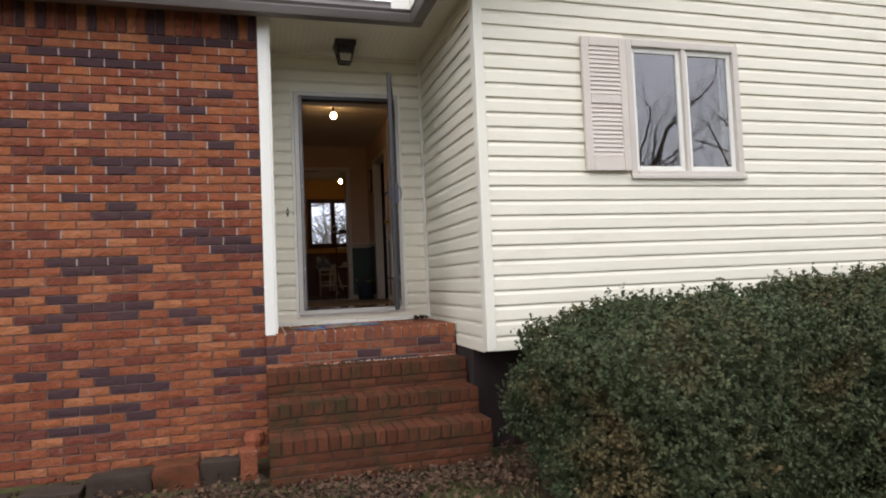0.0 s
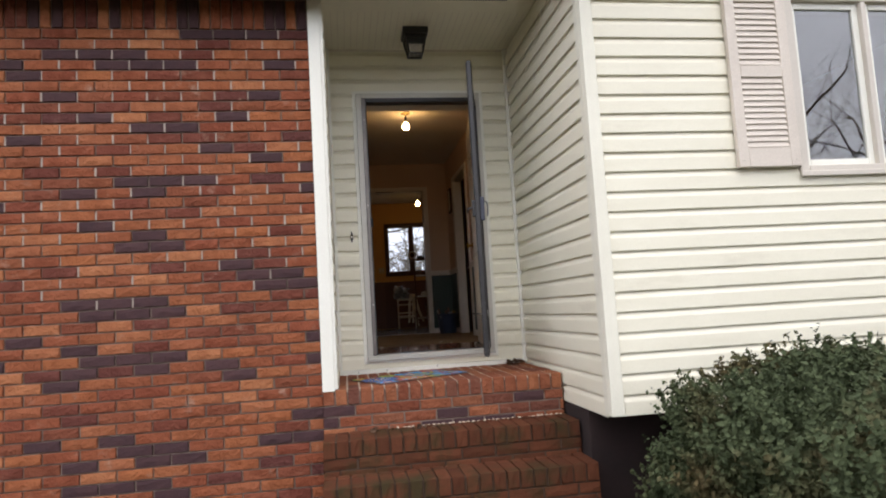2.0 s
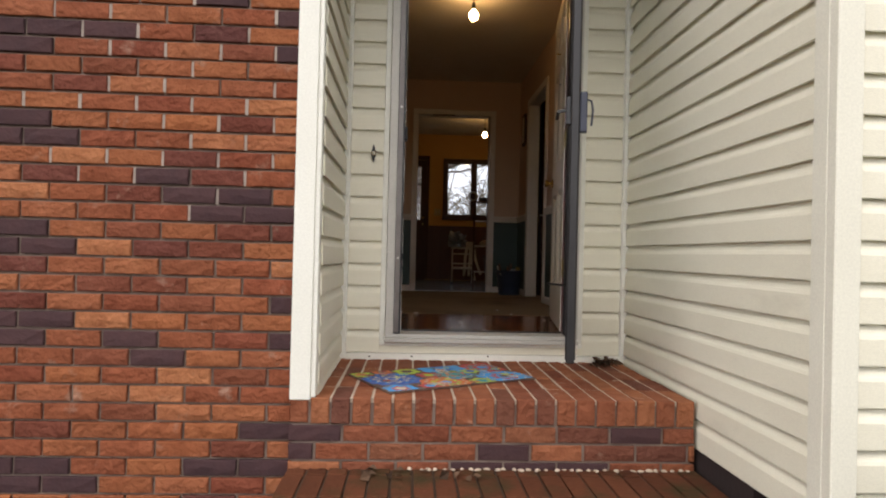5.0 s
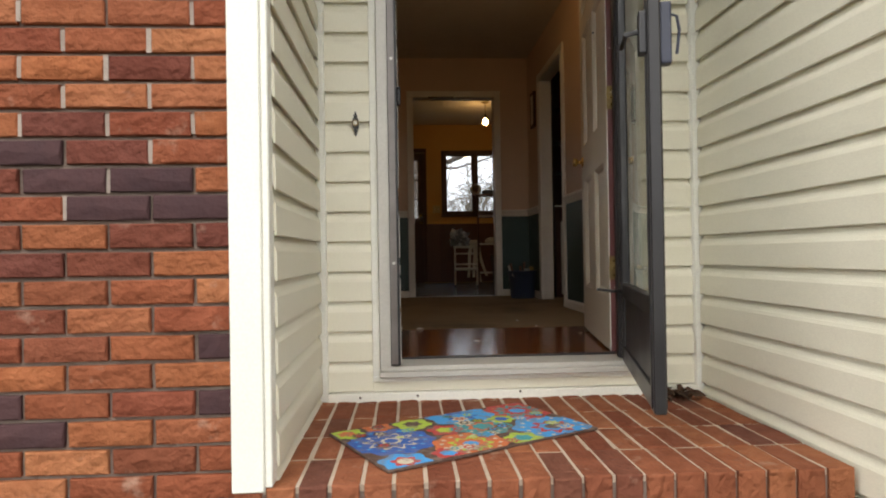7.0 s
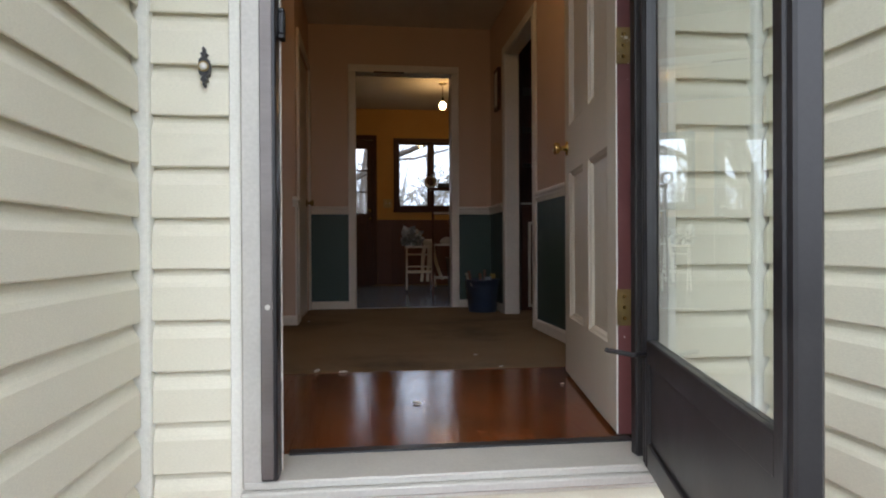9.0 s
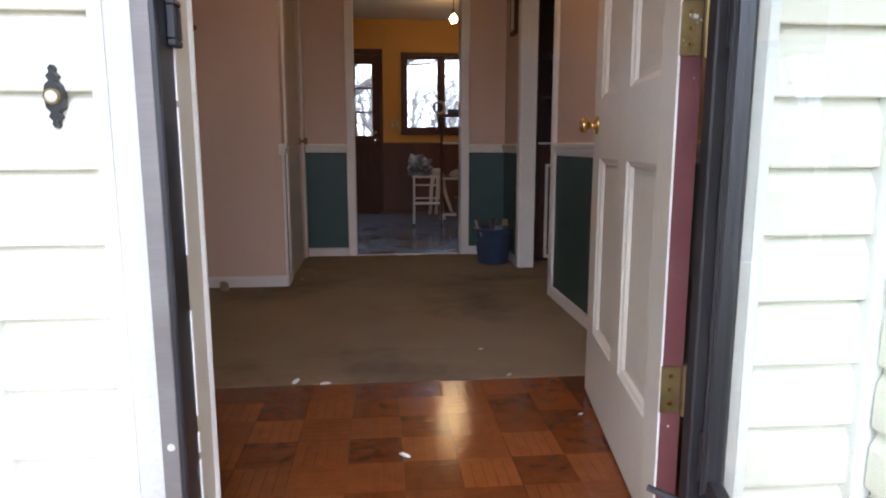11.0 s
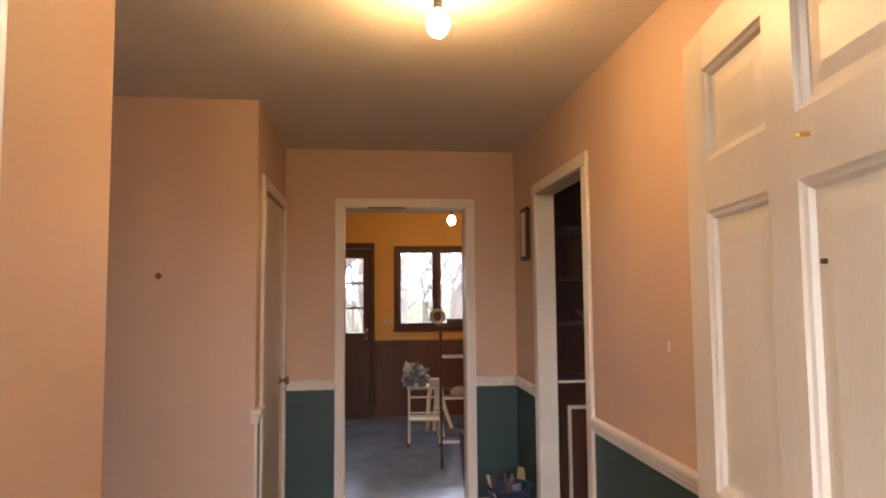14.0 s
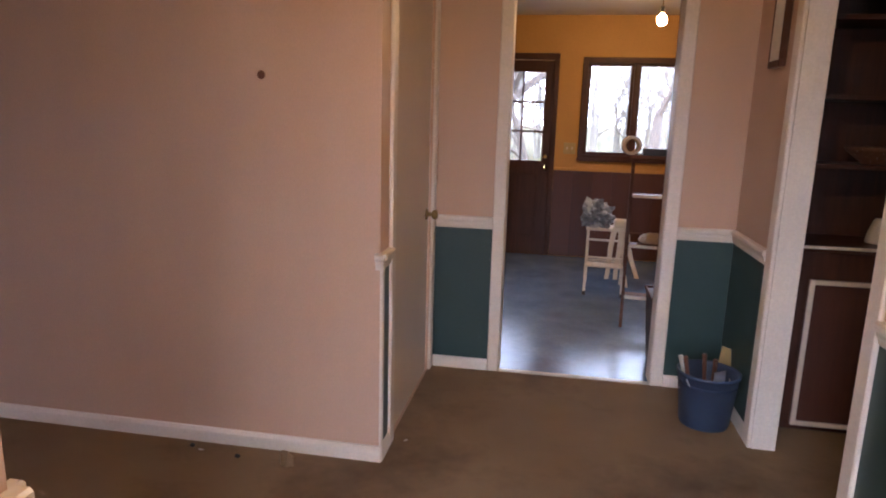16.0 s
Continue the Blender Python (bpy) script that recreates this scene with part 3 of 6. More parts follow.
part("casing", boxes((1.205, 2.112, BACK_Y - 0.03, BACK_Y + 0.016, 3.125, 3.17), bevel=0.004), "alu", door_1)
part("storm_frame", boxes((1.2, 1.236, BACK_Y - 0.04, BACK_Y + 0.032, 1.115, 3.13), bevel=0.003), "bronze", door_1, "dark bronze storm door frame")
part("storm_frame", boxes((2.088, 2.125, BACK_Y + 0.018, BACK_Y + 0.05, 1.115, 3.13), bevel=0.003), "bronze", door_1)
part("storm_frame", boxes((1.236, 2.088, BACK_Y - 0.038, BACK_Y + 0.05, 3.095, 3.13), bevel=0.003), "bronze", door_1)
for x0, x1 in ((1.17, 1.205), (2.18, 2.21)):
    part("weatherstrip", boxes((x0, x1, BACK_Y + 0.05, BACK_Y + 0.066, 1.11, 3.12)), "maroon", door_1, "maroon edge with chipped white paint")
    part("jamb", boxes((x0 - 0.004, x1 + 0.004 if x0 < 2 else x1, BACK_Y + 0.066, IN_Y + 0.012, 1.1, 3.13), bevel=0.003), "door_cream" if x0 < 2 else "white_paint", door_1, "cream painted door jamb")
part("jamb_head", boxes((1.209, 2.18, BACK_Y + 0.066, IN_Y + 0.012, 3.105, 3.13)), "door_cream", door_1)
part("stop", boxes((1.209, 1.219, BACK_Y + 0.07, BACK_Y + 0.11, 1.1, 3.105), bevel=0.002), "door_cream", door_1)
part("sill", boxes((1.157, 2.153, BACK_Y - 0.05, BACK_Y + 0.05, 1.072, 1.093), (1.16, 2.15, BACK_Y - 0.032, BACK_Y + 0.05, 1.0935, 1.112), bevel=0.003), "alu", door_1, "grey metal door sill")
part("threshold", boxes((1.205, 2.18, BACK_Y + 0.05, 6.715, 1.05, 1.107), bevel=0.003), "alu", door_1)
part("door_seal", boxes((1.236, 2.14, 6.700, 6.735, 1.105, 1.112)), "black", door_1)
part("latch_keeper", boxes((1.236, 1.249, BACK_Y + 0.002, BACK_Y + 0.036, 2.108, 2.118), (1.236, 1.249, BACK_Y + 0.002, BACK_Y + 0.036, 2.166, 2.176), (1.236, 1.249, BACK_Y + 0.002, BACK_Y + 0.012, 2.118, 2.166), (1.236, 1.249, BACK_Y + 0.036, BACK_Y + 0.026, 2.118, 2.166), (1.236, 1.240, BACK_Y + 0.012, BACK_Y + 0.026, 2.118, 2.166), bevel=0.002), "black", door_1, "black latch keeper")
for z0, z1 in ((1.115, 1.31), (1.325, 1.44), (1.455, 1.49), (1.52, 1.70), (1.79, 2.02), (2.03, 2.34), (2.36, 3.095)):
    part("paint_edge", boxes((1.2335, 1.2385, BACK_Y + 0.027, BACK_Y + 0.035, z0, z1), bevel=0.001), "white_enamel", door_1, "bright worn edge of the storm frame")
part("frame_face", boxes((1.2015, 1.227, BACK_Y - 0.0425, BACK_Y - 0.039, 1.12, 3.12), bevel=0.001), "gutter", door_1, "weathered grey face of the storm frame")
part("frame_return", boxes((1.2, 1.226, BACK_Y + 0.0325, BACK_Y + 0.05, 1.115, 3.13)), "bronze", door_1)
part("maroon_edge", boxes((1.205, 1.215, BACK_Y + 0.054, BACK_Y + 0.066, 1.115, 3.10)), "maroon", door_1)
for z in (1.5, 2.27, 2.95):
    part("screw", lathe([(0.006, 0.0), (0.006, -0.0015), (0.0, -0.002)], 10, (1.216, BACK_Y - 0.0426, z), "y"), "alu", door_1)
for z in (0.312, 1.032, 1.752):
    part("hinge_leaf", boxes((2.1765, 2.1795, BACK_Y + 0.12, BACK_Y + 0.195, FL + z, FL + z + 0.1), bevel=0.001), "brass_old", door_1, "paint-spotted brass hinge leaf")
part("inside_casing", boxes((1.155, 1.215, IN_Y, IN_Y + 0.018, FL, 3.18), bevel=0.005), "white_paint", door_1)
part("inside_casing", boxes((2.18, 2.24, IN_Y, IN_Y + 0.018, FL, 3.18), bevel=0.005), "white_paint", door_1)
part("inside_casing", boxes((1.215, 2.18, IN_Y, IN_Y + 0.018, 3.12, 3.18), bevel=0.005), "white_paint", door_1)


def six_panel_door(width=0.90, height=2.0):
    """Leaf along local x from its hinge edge, thickness towards -y, standing on z = 0."""
    d = new("front_door")
    st, t = 0.115, 0.044
    mid0, mid1 = width / 2 - 0.05, width / 2 + 0.05
    rails = [(0.0, 0.235), (0.812, 0.997), (1.592, 1.70), (1.905, height)]
    for a, b in ((0.0025, st), (width - st, width)):
        part("stile", boxes((a, b, -t, 0, 0, height), bevel=0.002), "door_cream", d)
    for a, b in rails:
        part("rail", boxes((st, width - st, -t, 0, a, b)), "door_cream", d)
    for (_, a), (b, _) in zip(rails, rails[1:]):
        part("mullion", boxes((mid0, mid1, -t, 0, a, b)), "door_cream", d)
        for x0, x1 in ((st, mid0), (mid1, width - st)):
            bm = bmesh.new()
            for s, y0 in ((1, 0.0), (-1, -t)):
                loops = []
                for inset, depth in ((0, 0), (0.005, 0.005), (0.013, 0.008), (0.019, 0.0165), (0.032, 0.0165), (0.06, 0.0125)):
                    y = y0 - s * depth
                    loops.append([bm.verts.new(p) for p in ((x0 + inset, y, a + inset), (x1 - inset, y, a + inset), (x1 - inset, y, b - inset), (x0 + inset, y, b - inset))])
                for p, q in zip(loops, loops[1:]):
                    for k in range(4):
                        bm.faces.new((p[k], p[(k + 1) % 4], q[(k + 1) % 4], q[k]))
                bm.faces.new(loops[-1])
            part("panel", bm, "door_cream", d)
    part("hinge_edge", boxes((0.0, 0.0025, -t, 0, 0, height)), "maroon", d, "maroon hinge edge with chipped white paint")
    part("paint_edge", boxes((-0.001, 0.003, -0.003, 0.001, 0, height)), "white_enamel", d)
    knob = part("knob", lathe([(0.0, 0.0), (0.03, 0.0), (0.029, 0.005), (0.011, 0.010), (0.010, 0.028), (0.02, 0.034), (0.025, 0.044), (0.024, 0.052), (0.018, 0.056), (0.0, 0.057)], 20, (width - 0.065, 0, 0.915), "y"), "brass", d, "polished brass door knob", True)
    part("knob", lathe([(0.0, 0.0), (0.03, 0.0), (0.029, -0.005), (0.011, -0.010), (0.010, -0.028), (0.02, -0.034), (0.025, -0.044), (0.024, -0.052), (0.018, -0.056), (0.0, -0.057)], 20, (width - 0.065, -t, 0.915), "y"), "brass", d, "", True)
    part("bolt_plate", boxes((width, width + 0.002, -0.034, -0.01, 0.88, 0.95)), "brass", d)
    for z in (0.30, 1.02, 1.74):
        h = part("hinge", boxes((-0.0045, -0.001, -t + 0.004, 0.0, z, z + 0.1), bevel=0.001), "brass_old", d, "paint-spotted brass hinge")
        part("pin", lathe([(0.0, z - 0.006), (0.0065, z - 0.004), (0.0065, z + 0.104), (0.0, z + 0.108)], 10, (-0.008, -t - 0.004, 0)), "brass_old", h)
        for dz in (0.02, 0.05, 0.08):
            part("screw", lathe([(0.005, 0), (0.005, -0.0015), (0.0, -0.002)], 8, (-0.0045, -0.02, z + dz), "x"), "brass", h)
    part("hook", tube([(0.36, 0.0, 1.655), (0.36, 0.02, 1.655), (0.345, 0.026, 1.65)], 0.004, 6), "brass", d, "small brass hook")
    part("nail", lathe([(0.004, 0), (0.004, 0.008), (0.0, 0.009)], 8, (0.33, 0, 1.46), "y"), "black", d)
    return d


front_door = tagged(six_panel_door(), "open cream six-panel front door with brass knob", "door")
front_door.matrix_basis = pose(2.117, 6.752, FL + 0.012, 0, 0, 81.3)


def storm_leaf(width=0.835, height=2.0):
    """Leaf along local x from its hinge edge; its outside faces +y when open."""
    d = new("storm_door")
    t, HS = 0.016, 0.028
    for a, b in ((0, HS), (width - 0.062, width)):
        part("stile", boxes((a, b, -t, t, 0, height), bevel=0.004), "bronze", d)
        part("bead", boxes((a + 0.3 * (b - a), b - 0.3 * (b - a), -t - 0.004, t + 0.004, 0.01, height - 0.01), bevel=0.003), "bronze", d)
    for a, b in ((0, 0.06), (0.245, 0.30), (height - 0.07, height)):
        part("rail", boxes((HS, width - 0.062, -t + 0.002, t - 0.002, a, b), bevel=0.003), "bronze", d)
    part("kick_panel", boxes((HS, width - 0.062, -0.005, 0.005, 0.06, 0.245)), "bronze", d, "dark bronze kick panel")
    g_ = part("glass", boxes((HS, width - 0.062, -0.002, 0.002, 0.30, height - 0.07)), "glass", d, "clear storm glass")
    g_.visible_shadow = False
    lock = part("lock_box", boxes((width - 0.05, width - 0.012, t, t + 0.03, 0.90, 1.06), bevel=0.006, seg=2), "navy", d, "dark latch handle")
    part("lever", tube([(width - 0.03, t + 0.03, 1.03), (width - 0.03, t + 0.045, 1.025), (width - 0.035, t + 0.052, 0.99), (width - 0.04, t + 0.046, 0.93)], 0.004, 8), "navy", lock)
    part("inside_handle", boxes((width - 0.052, width - 0.01, -t - 0.02, -t, 0.93, 1.04), bevel=0.005, seg=2), "black", d)
    part("inside_lever", tube([(width - 0.03, -t - 0.02, 0.99), (width - 0.03, -t - 0.05, 0.985), (width - 0.11, -t - 0.055, 0.975)], 0.007, 8), "black", d)
    for z in (0.28, 1.0, 1.72):
        part("hinge", lathe([(0.008, z), (0.008, z + 0.09)], 10, (-0.006, -0.012, 0)), "bronze", d)
    part("closer_bracket", tube([(0.03, -t, 0.27), (0.06, -t - 0.03, 0.27), (0.02, -t - 0.09, 0.275)], 0.006, 6), "bronze", d)
    return d


storm_door = tagged(storm_leaf(), "open dark bronze storm door with clear glass", "storm door")
storm_door.matrix_basis = pose(2.098, 6.50, 1.112, 0, 0, -103.4)

# ---- porch things ----
lamp = tagged(new("porch_light"), "square dark bronze porch ceiling light, unlit", "ceiling light")
LX, LY = 1.612, 6.20
part("canopy", boxes((LX - 0.095, LX + 0.095, LY - 0.095, LY + 0.095, SOF - 0.05, SOF), bevel=0.008, seg=2), "bronze", lamp)
part("collar", boxes((LX - 0.082, LX + 0.082, LY - 0.082, LY + 0.082, SOF - 0.075, SOF - 0.05), bevel=0.004), "bronze", lamp)


def frustum(x, y, z0, z1, a, b):
    bm = bmesh.new()
    lo = [bm.verts.new((x + s * a, y + t * a, z0)) for s, t in ((-1, -1), (1, -1), (1, 1), (-1, 1))]
    hi = [bm.verts.new((x + s * b, y + t * b, z1)) for s, t in ((-1, -1), (1, -1), (1, 1), (-1, 1))]
    bm.faces.new(lo[::-1])
    bm.faces.new(hi)
    for i in range(4):
        bm.faces.new((lo[i], lo[(i + 1) % 4], hi[(i + 1) % 4], hi[i]))
    return bm


part("glass_shade", frustum(LX, LY, SOF - 0.19, SOF - 0.075, 0.048, 0.072), "lamp_glass", lamp, "smoky pressed glass shade")
for s, t in ((-1, -1), (1, -1), (1, 1), (-1, 1)):
    part("rib", tube([(LX + s * 0.05, LY + t * 0.05, SOF - 0.192), (LX + s * 0.074, LY + t * 0.074, SOF - 0.075)], 0.007, 6), "bronze", lamp)
part("bottom_ring", boxes((LX - 0.054, LX + 0.054, LY - 0.054, LY - 0.044, SOF - 0.197, SOF - 0.185), (LX - 0.054, LX + 0.054, LY + 0.044, LY + 0.054, SOF - 0.197, SOF - 0.185),
                           (LX - 0.054, LX - 0.044, LY - 0.044, LY + 0.044, SOF - 0.197, SOF - 0.185), (LX + 0.044, LX + 0.054, LY - 0.044, LY + 0.044, SOF - 0.197, SOF - 0.185)), "bronze", lamp)

bell = tagged(new("doorbell"), "ornate black iron doorbell with a white button", "doorbell")
BX, BY, BZ, BS = 1.078, BACK_Y - 0.013, 2.032, 0.72
orn = bmesh.new()
prof = [(0.0, 0.062), (0.006, 0.055), (0.004, 0.048), (0.013, 0.04), (0.007, 0.031), (0.018, 0.022), (0.021, 0.0), (0.018, -0.022), (0.007, -0.031), (0.013, -0.04), (0.004, -0.048), (0.006, -0.055), (0.0, -0.062)]
prof = [(x * 0.8 * BS, z * BS) for x, z in prof]
outline = [(x, z) for x, z in prof] + [(-x, z) for x, z in prof[-2:0:-1]]
fr = [orn.verts.new((BX + x, BY - 0.006, BZ + z)) for x, z in outline]
bk = [orn.verts.new((BX + x * 1.08, BY + 0.012, BZ + z * 1.02)) for x, z in outline]
orn.faces.new(fr)
for i in range(len(fr)):
    j = (i + 1) % len(fr)
    orn.faces.new((fr[i], fr[j], bk[j], bk[i]))
part("plate", orn, "black", bell)
part("button", lathe([(0.0, -0.016), (0.007, -0.014), (0.009, -0.009), (0.009, -0.004)], 16, (BX, BY, BZ), "y"), "china", bell, "white push button", True)
part("button_ring", lathe([(0.009, -0.01), (0.0115, -0.01), (0.012, -0.004)], 16, (BX, BY, BZ), "y"), "brass_old", bell)

# doormat with printed flowers
MAT_COL = {"mat_blue": (0.03, 0.11, 0.42), "mat_sky": (0.05, 0.33, 0.72), "mat_orange": (0.62, 0.16, 0.05), "mat_red": (0.50, 0.05, 0.045), "mat_lime": (0.42, 0.56, 0.06), "mat_teal": (0.05, 0.30, 0.33), "mat_brown": (0.10, 0.055, 0.04), "mat_cream": (0.62, 0.55, 0.42)}
for k, c in MAT_COL.items():
    M[k] = surf(k, [v * 0.85 for v in c], [min(1, v * 1.15) for v in c], 30, 0.9, 0, 0.8, 260, stain=(0.20, 0.16, 0.13), stain_scale=30, stain_at=(0.47, 0.72))
mat_ = tagged(new("doormat"), "bright doormat printed with blue, orange and red flowers", "doormat")
part("base", boxes((-0.36, 0.36, -0.205, 0.205, 0.0, 0.008), bevel=0.002), "mat_brown", mat_)


def flower(x, y, r, petals, layers, z=0.0082):
    """Rings of petals, one thin printed layer over the other, clipped to the mat's edge."""
    for i, (frac, col, depth) in enumerate(layers):
        bm = bmesh.new()
        n = petals * 8
        ring = []
        for k in range(n):
            t = 2 * math.pi * k / n
            rr = r * frac * (1 - depth * (0.5 + 0.5 * math.cos(petals * t)))
            ring.append(bm.verts.new((min(0.356, max(-0.356, x + rr * math.cos(t))), min(0.201, max(-0.201, y + rr * math.sin(t))), z + 0.0003 * (i + 1))))
        c = bm.verts.new((min(0.34, max(-0.34, x)), min(0.19, max(-0.19, y)), z + 0.0003 * (i + 1)))
        for k in range(n):
            if (ring[k].co - ring[(k + 1) % n].co).length > 1e-6:
                bm.faces.new((c, ring[k], ring[(k + 1) % n]))
        part("flower_print", bm, col, mat_)


flower(-0.24, 0.02, 0.135, 10, [(1, "mat_blue", 0.12), (0.62, "mat_cream", 0.35), (0.52, "mat_blue", 0.3), (0.25, "mat_cream", 0.2), (0.15, "mat_blue", 0)])
flower(-0.06, -0.13, 0.115, 9, [(1, "mat_orange", 0.1), (0.6, "mat_lime", 0.3), (0.45, "mat_orange", 0.2), (0.22, "mat_sky", 0.2)])
flower(0.28, 0.10, 0.12, 11, [(1, "mat_red", 0.1), (0.68, "mat_teal", 0.3), (0.5, "mat_red", 0.3), (0.25, "mat_sky", 0.1)], 0.0084)
flower(0.25, -0.12, 0.13, 8, [(1, "mat_sky", 0.12), (0.55, "mat_red", 0.35), (0.36, "mat_sky", 0.2), (0.2, "mat_brown", 0.1)])
flower(0.08, 0.15, 0.12, 8, [(1, "mat_sky", 0.15), (0.5, "mat_blue", 0.3), (0.25, "mat_sky", 0)], 0.0086)
flower(0.07, 0.0, 0.095, 7, [(1, "mat_teal", 0.15), (0.6, "mat_orange", 0.3), (0.4, "mat_teal", 0.2)], 0.0088)
flower(-0.29, -0.165, 0.075, 6, [(1, "mat_sky", 0.2), (0.55, "mat_red", 0.3), (0.3, "mat_cream", 0)], 0.0084)
flower(-0.10, 0.15, 0.065, 6, [(1, "mat_lime", 0.2), (0.5, "mat_brown", 0.3)], 0.0084)
flower(-0.32, 0.16, 0.06, 6, [(1, "mat_lime", 0.25), (0.5, "mat_orange", 0.3)], 0.0084)
flower(-0.21, 0.175, 0.05, 6, [(1, "mat_orange", 0.2), (0.5, "mat_cream", 0.3)], 0.0086)
flower(0.10, -0.165, 0.06, 6, [(1, "mat_lime", 0.25), (0.5, "mat_teal", 0.2)], 0.0084)
flower(-0.05, 0.03, 0.06, 6, [(1, "mat_red", 0.25), (0.5, "mat_lime", 0.2)], 0.0092)
flower(0.17, 0.04, 0.05, 6, [(1, "mat_lime", 0.25), (0.5, "mat_blue", 0.2)], 0.0094)
flower(-0.16, -0.17, 0.05, 6, [(1, "mat_red", 0.25), (0.5, "mat_sky", 0.2)], 0.0096)
PRINTS = ("mat_cream", "mat_sky", "mat_lime", "mat_red", "mat_brown", "mat_teal")
prng = random.Random(17)
for i in range(26):
    r = prng.uniform(0.018, 0.034)
    c = prng.sample(PRINTS, 2)
    flower(prng.uniform(-0.33, 0.33), prng.uniform(-0.175, 0.175), r, prng.choice((5, 6, 7)), [(1, c[0], 0.35), (0.6, c[1], 0.3), (0.25, c[0], 0)], 0.0100 + 0.00002 * i)
for x, y, r, c in ((-0.24, 0.02, 0.115, "mat_sky"), (0.25, -0.12, 0.11, "mat_cream"), (0.28, 0.10, 0.10, "mat_orange"), (-0.06, -0.13, 0.098, "mat_cream"), (0.07, 0.0, 0.08, "mat_cream")):
    for k in range(14):
        t = 2 * math.pi * k / 14
        flower(x + r * 0.86 * math.cos(t), y + r * 0.86 * math.sin(t), 0.0075, 5, [(1, c, 0.2)], 0.0099)
mat_.matrix_basis = pose(1.433, 6.056, PORCH + 0.001, 0, 0, 27.8)


# ---- windows ----
def casement(name, x0, x1, y, z0, z1, lights, frame_mat, sash_mat, label, depth=0.10, case=0.055, sash=0.042, sign=1, glazing="window_pane"):
    """A window in a wall facing -y (sign 1) or, seen from inside, +y (-1): casing, sashes, panes, sill."""
    w = tagged(new(name), label, "window", kind="structure")
    f = y - 0.022 * sign
    part("window_frame", boxes((x0 - case, x0, *sorted((f, y + depth * sign)), z0 - case, z1 + case), (x1, x1 + case, *sorted((f, y + depth * sign)), z0 - case, z1 + case),
                               (x0, x1, *sorted((f, y + depth * sign)), z1, z1 + case), (x0, x1, *sorted((f, y + depth * sign)), z0 - case, z0), bevel=0.004), frame_mat, w)
    part("window_sill", boxes((x0 - case - 0.01, x1 + case + 0.01, *sorted((f - 0.016 * sign, f)), z0 - case - 0.012, z0 - case + 0.02), bevel=0.004), frame_mat, w)
    n = len(lights)
    for i, (a, b) in enumerate(lights):
        ys = y + 0.012 * sign
        s = part("sash", boxes((a, a + sash, *sorted((ys, ys + 0.035 * sign)), z0, z1), (b - sash, b, *sorted((ys, ys + 0.035 * sign)), z0, z1),
                               (a + sash, b - sash, *sorted((ys, ys + 0.035 * sign)), z0, z0 + sash), (a + sash, b - sash, *sorted((ys, ys + 0.035 * sign)), z1 - sash, z1), bevel=0.003), sash_mat, w)
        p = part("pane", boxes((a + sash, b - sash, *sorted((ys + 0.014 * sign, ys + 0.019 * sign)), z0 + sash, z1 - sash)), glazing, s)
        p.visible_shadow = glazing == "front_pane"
        if i + 1 < n:
            part("mullion", boxes((b, lights[i + 1][0], *sorted((f + 0.004 * sign, y + 0.06 * sign)), z0, z1), bevel=0.003), frame_mat, w)
    return w


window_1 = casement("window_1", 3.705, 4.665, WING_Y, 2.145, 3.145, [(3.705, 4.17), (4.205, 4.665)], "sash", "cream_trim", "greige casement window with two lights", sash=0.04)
window_2 = casement("window_2", -2.9, -1.26, 5.69, 1.79, 3.05, [(-2.9, -2.10), (-2.06, -1.26)], "sash", "cream_trim", "greige front window of the living room", glazing="front_pane")

shutter = tagged(new("shutter"), "greige louvred plastic window shutter", "shutter")
SH = (3.25, 3.638, 2.138, 3.19)
ys = WING_Y - 0.045
part("shutter_frame", boxes((SH[0], SH[0] + 0.062, ys, ys + 0.034, SH[2], SH[3]), (SH[1] - 0.062, SH[1], ys, ys + 0.034, SH[2], SH[3]), (SH[0] + 0.062, SH[1] - 0.062, ys, ys + 0.034, SH[2], SH[2] + 0.11),
                            (SH[0] + 0.062, SH[1] - 0.062, ys, ys + 0.034, 2.665, 2.735), (SH[0] + 0.062, SH[1] - 0.062, ys, ys + 0.034, SH[3] - 0.07, SH[3]), bevel=0.003), "shutter", shutter)
part("backing", boxes((SH[0] + 0.02, SH[1] - 0.02, ys + 0.026, ys + 0.0335, SH[2] + 0.02, SH[3] - 0.02)), "shutter", shutter)
for z0, z1, n in ((2.25, 2.662, 12), (2.737, 3.118, 11)):
    for i in range(n):
        z = z0 + (z1 - z0) * (i + 0.1) / n
        part("slat", extrude([(ys + 0.004, z), (ys + 0.008, z - 0.002), (ys + 0.022, z + 0.034), (ys + 0.016, z + 0.036)], SH[0] + 0.062, SH[1] - 0.062), "shutter", shutter)
for x in (SH[0] + 0.03, SH[1] - 0.03):
    for z in (SH[2] + 0.04, SH[3] - 0.035):
        part("screw", lathe([(0.006, 0.0), (0.006, -0.002), (0.0, -0.004)], 8, (x, ys, z), "y"), "sash", shutter)

# ---- inside trim ----
RAILP = [(0.0, -0.022), (-0.012, -0.02), (-0.014, -0.006), (-0.02, 0.004), (-0.02, 0.016), (-0.03, 0.026), (-0.03, 0.04), (-0.024, 0.046), (0.0, 0.046)]
BASEP = [(0.0, 0.0), (-0.015, 0.0), (-0.015, 0.05), (-0.009, 0.064), (0.0, 0.066)]


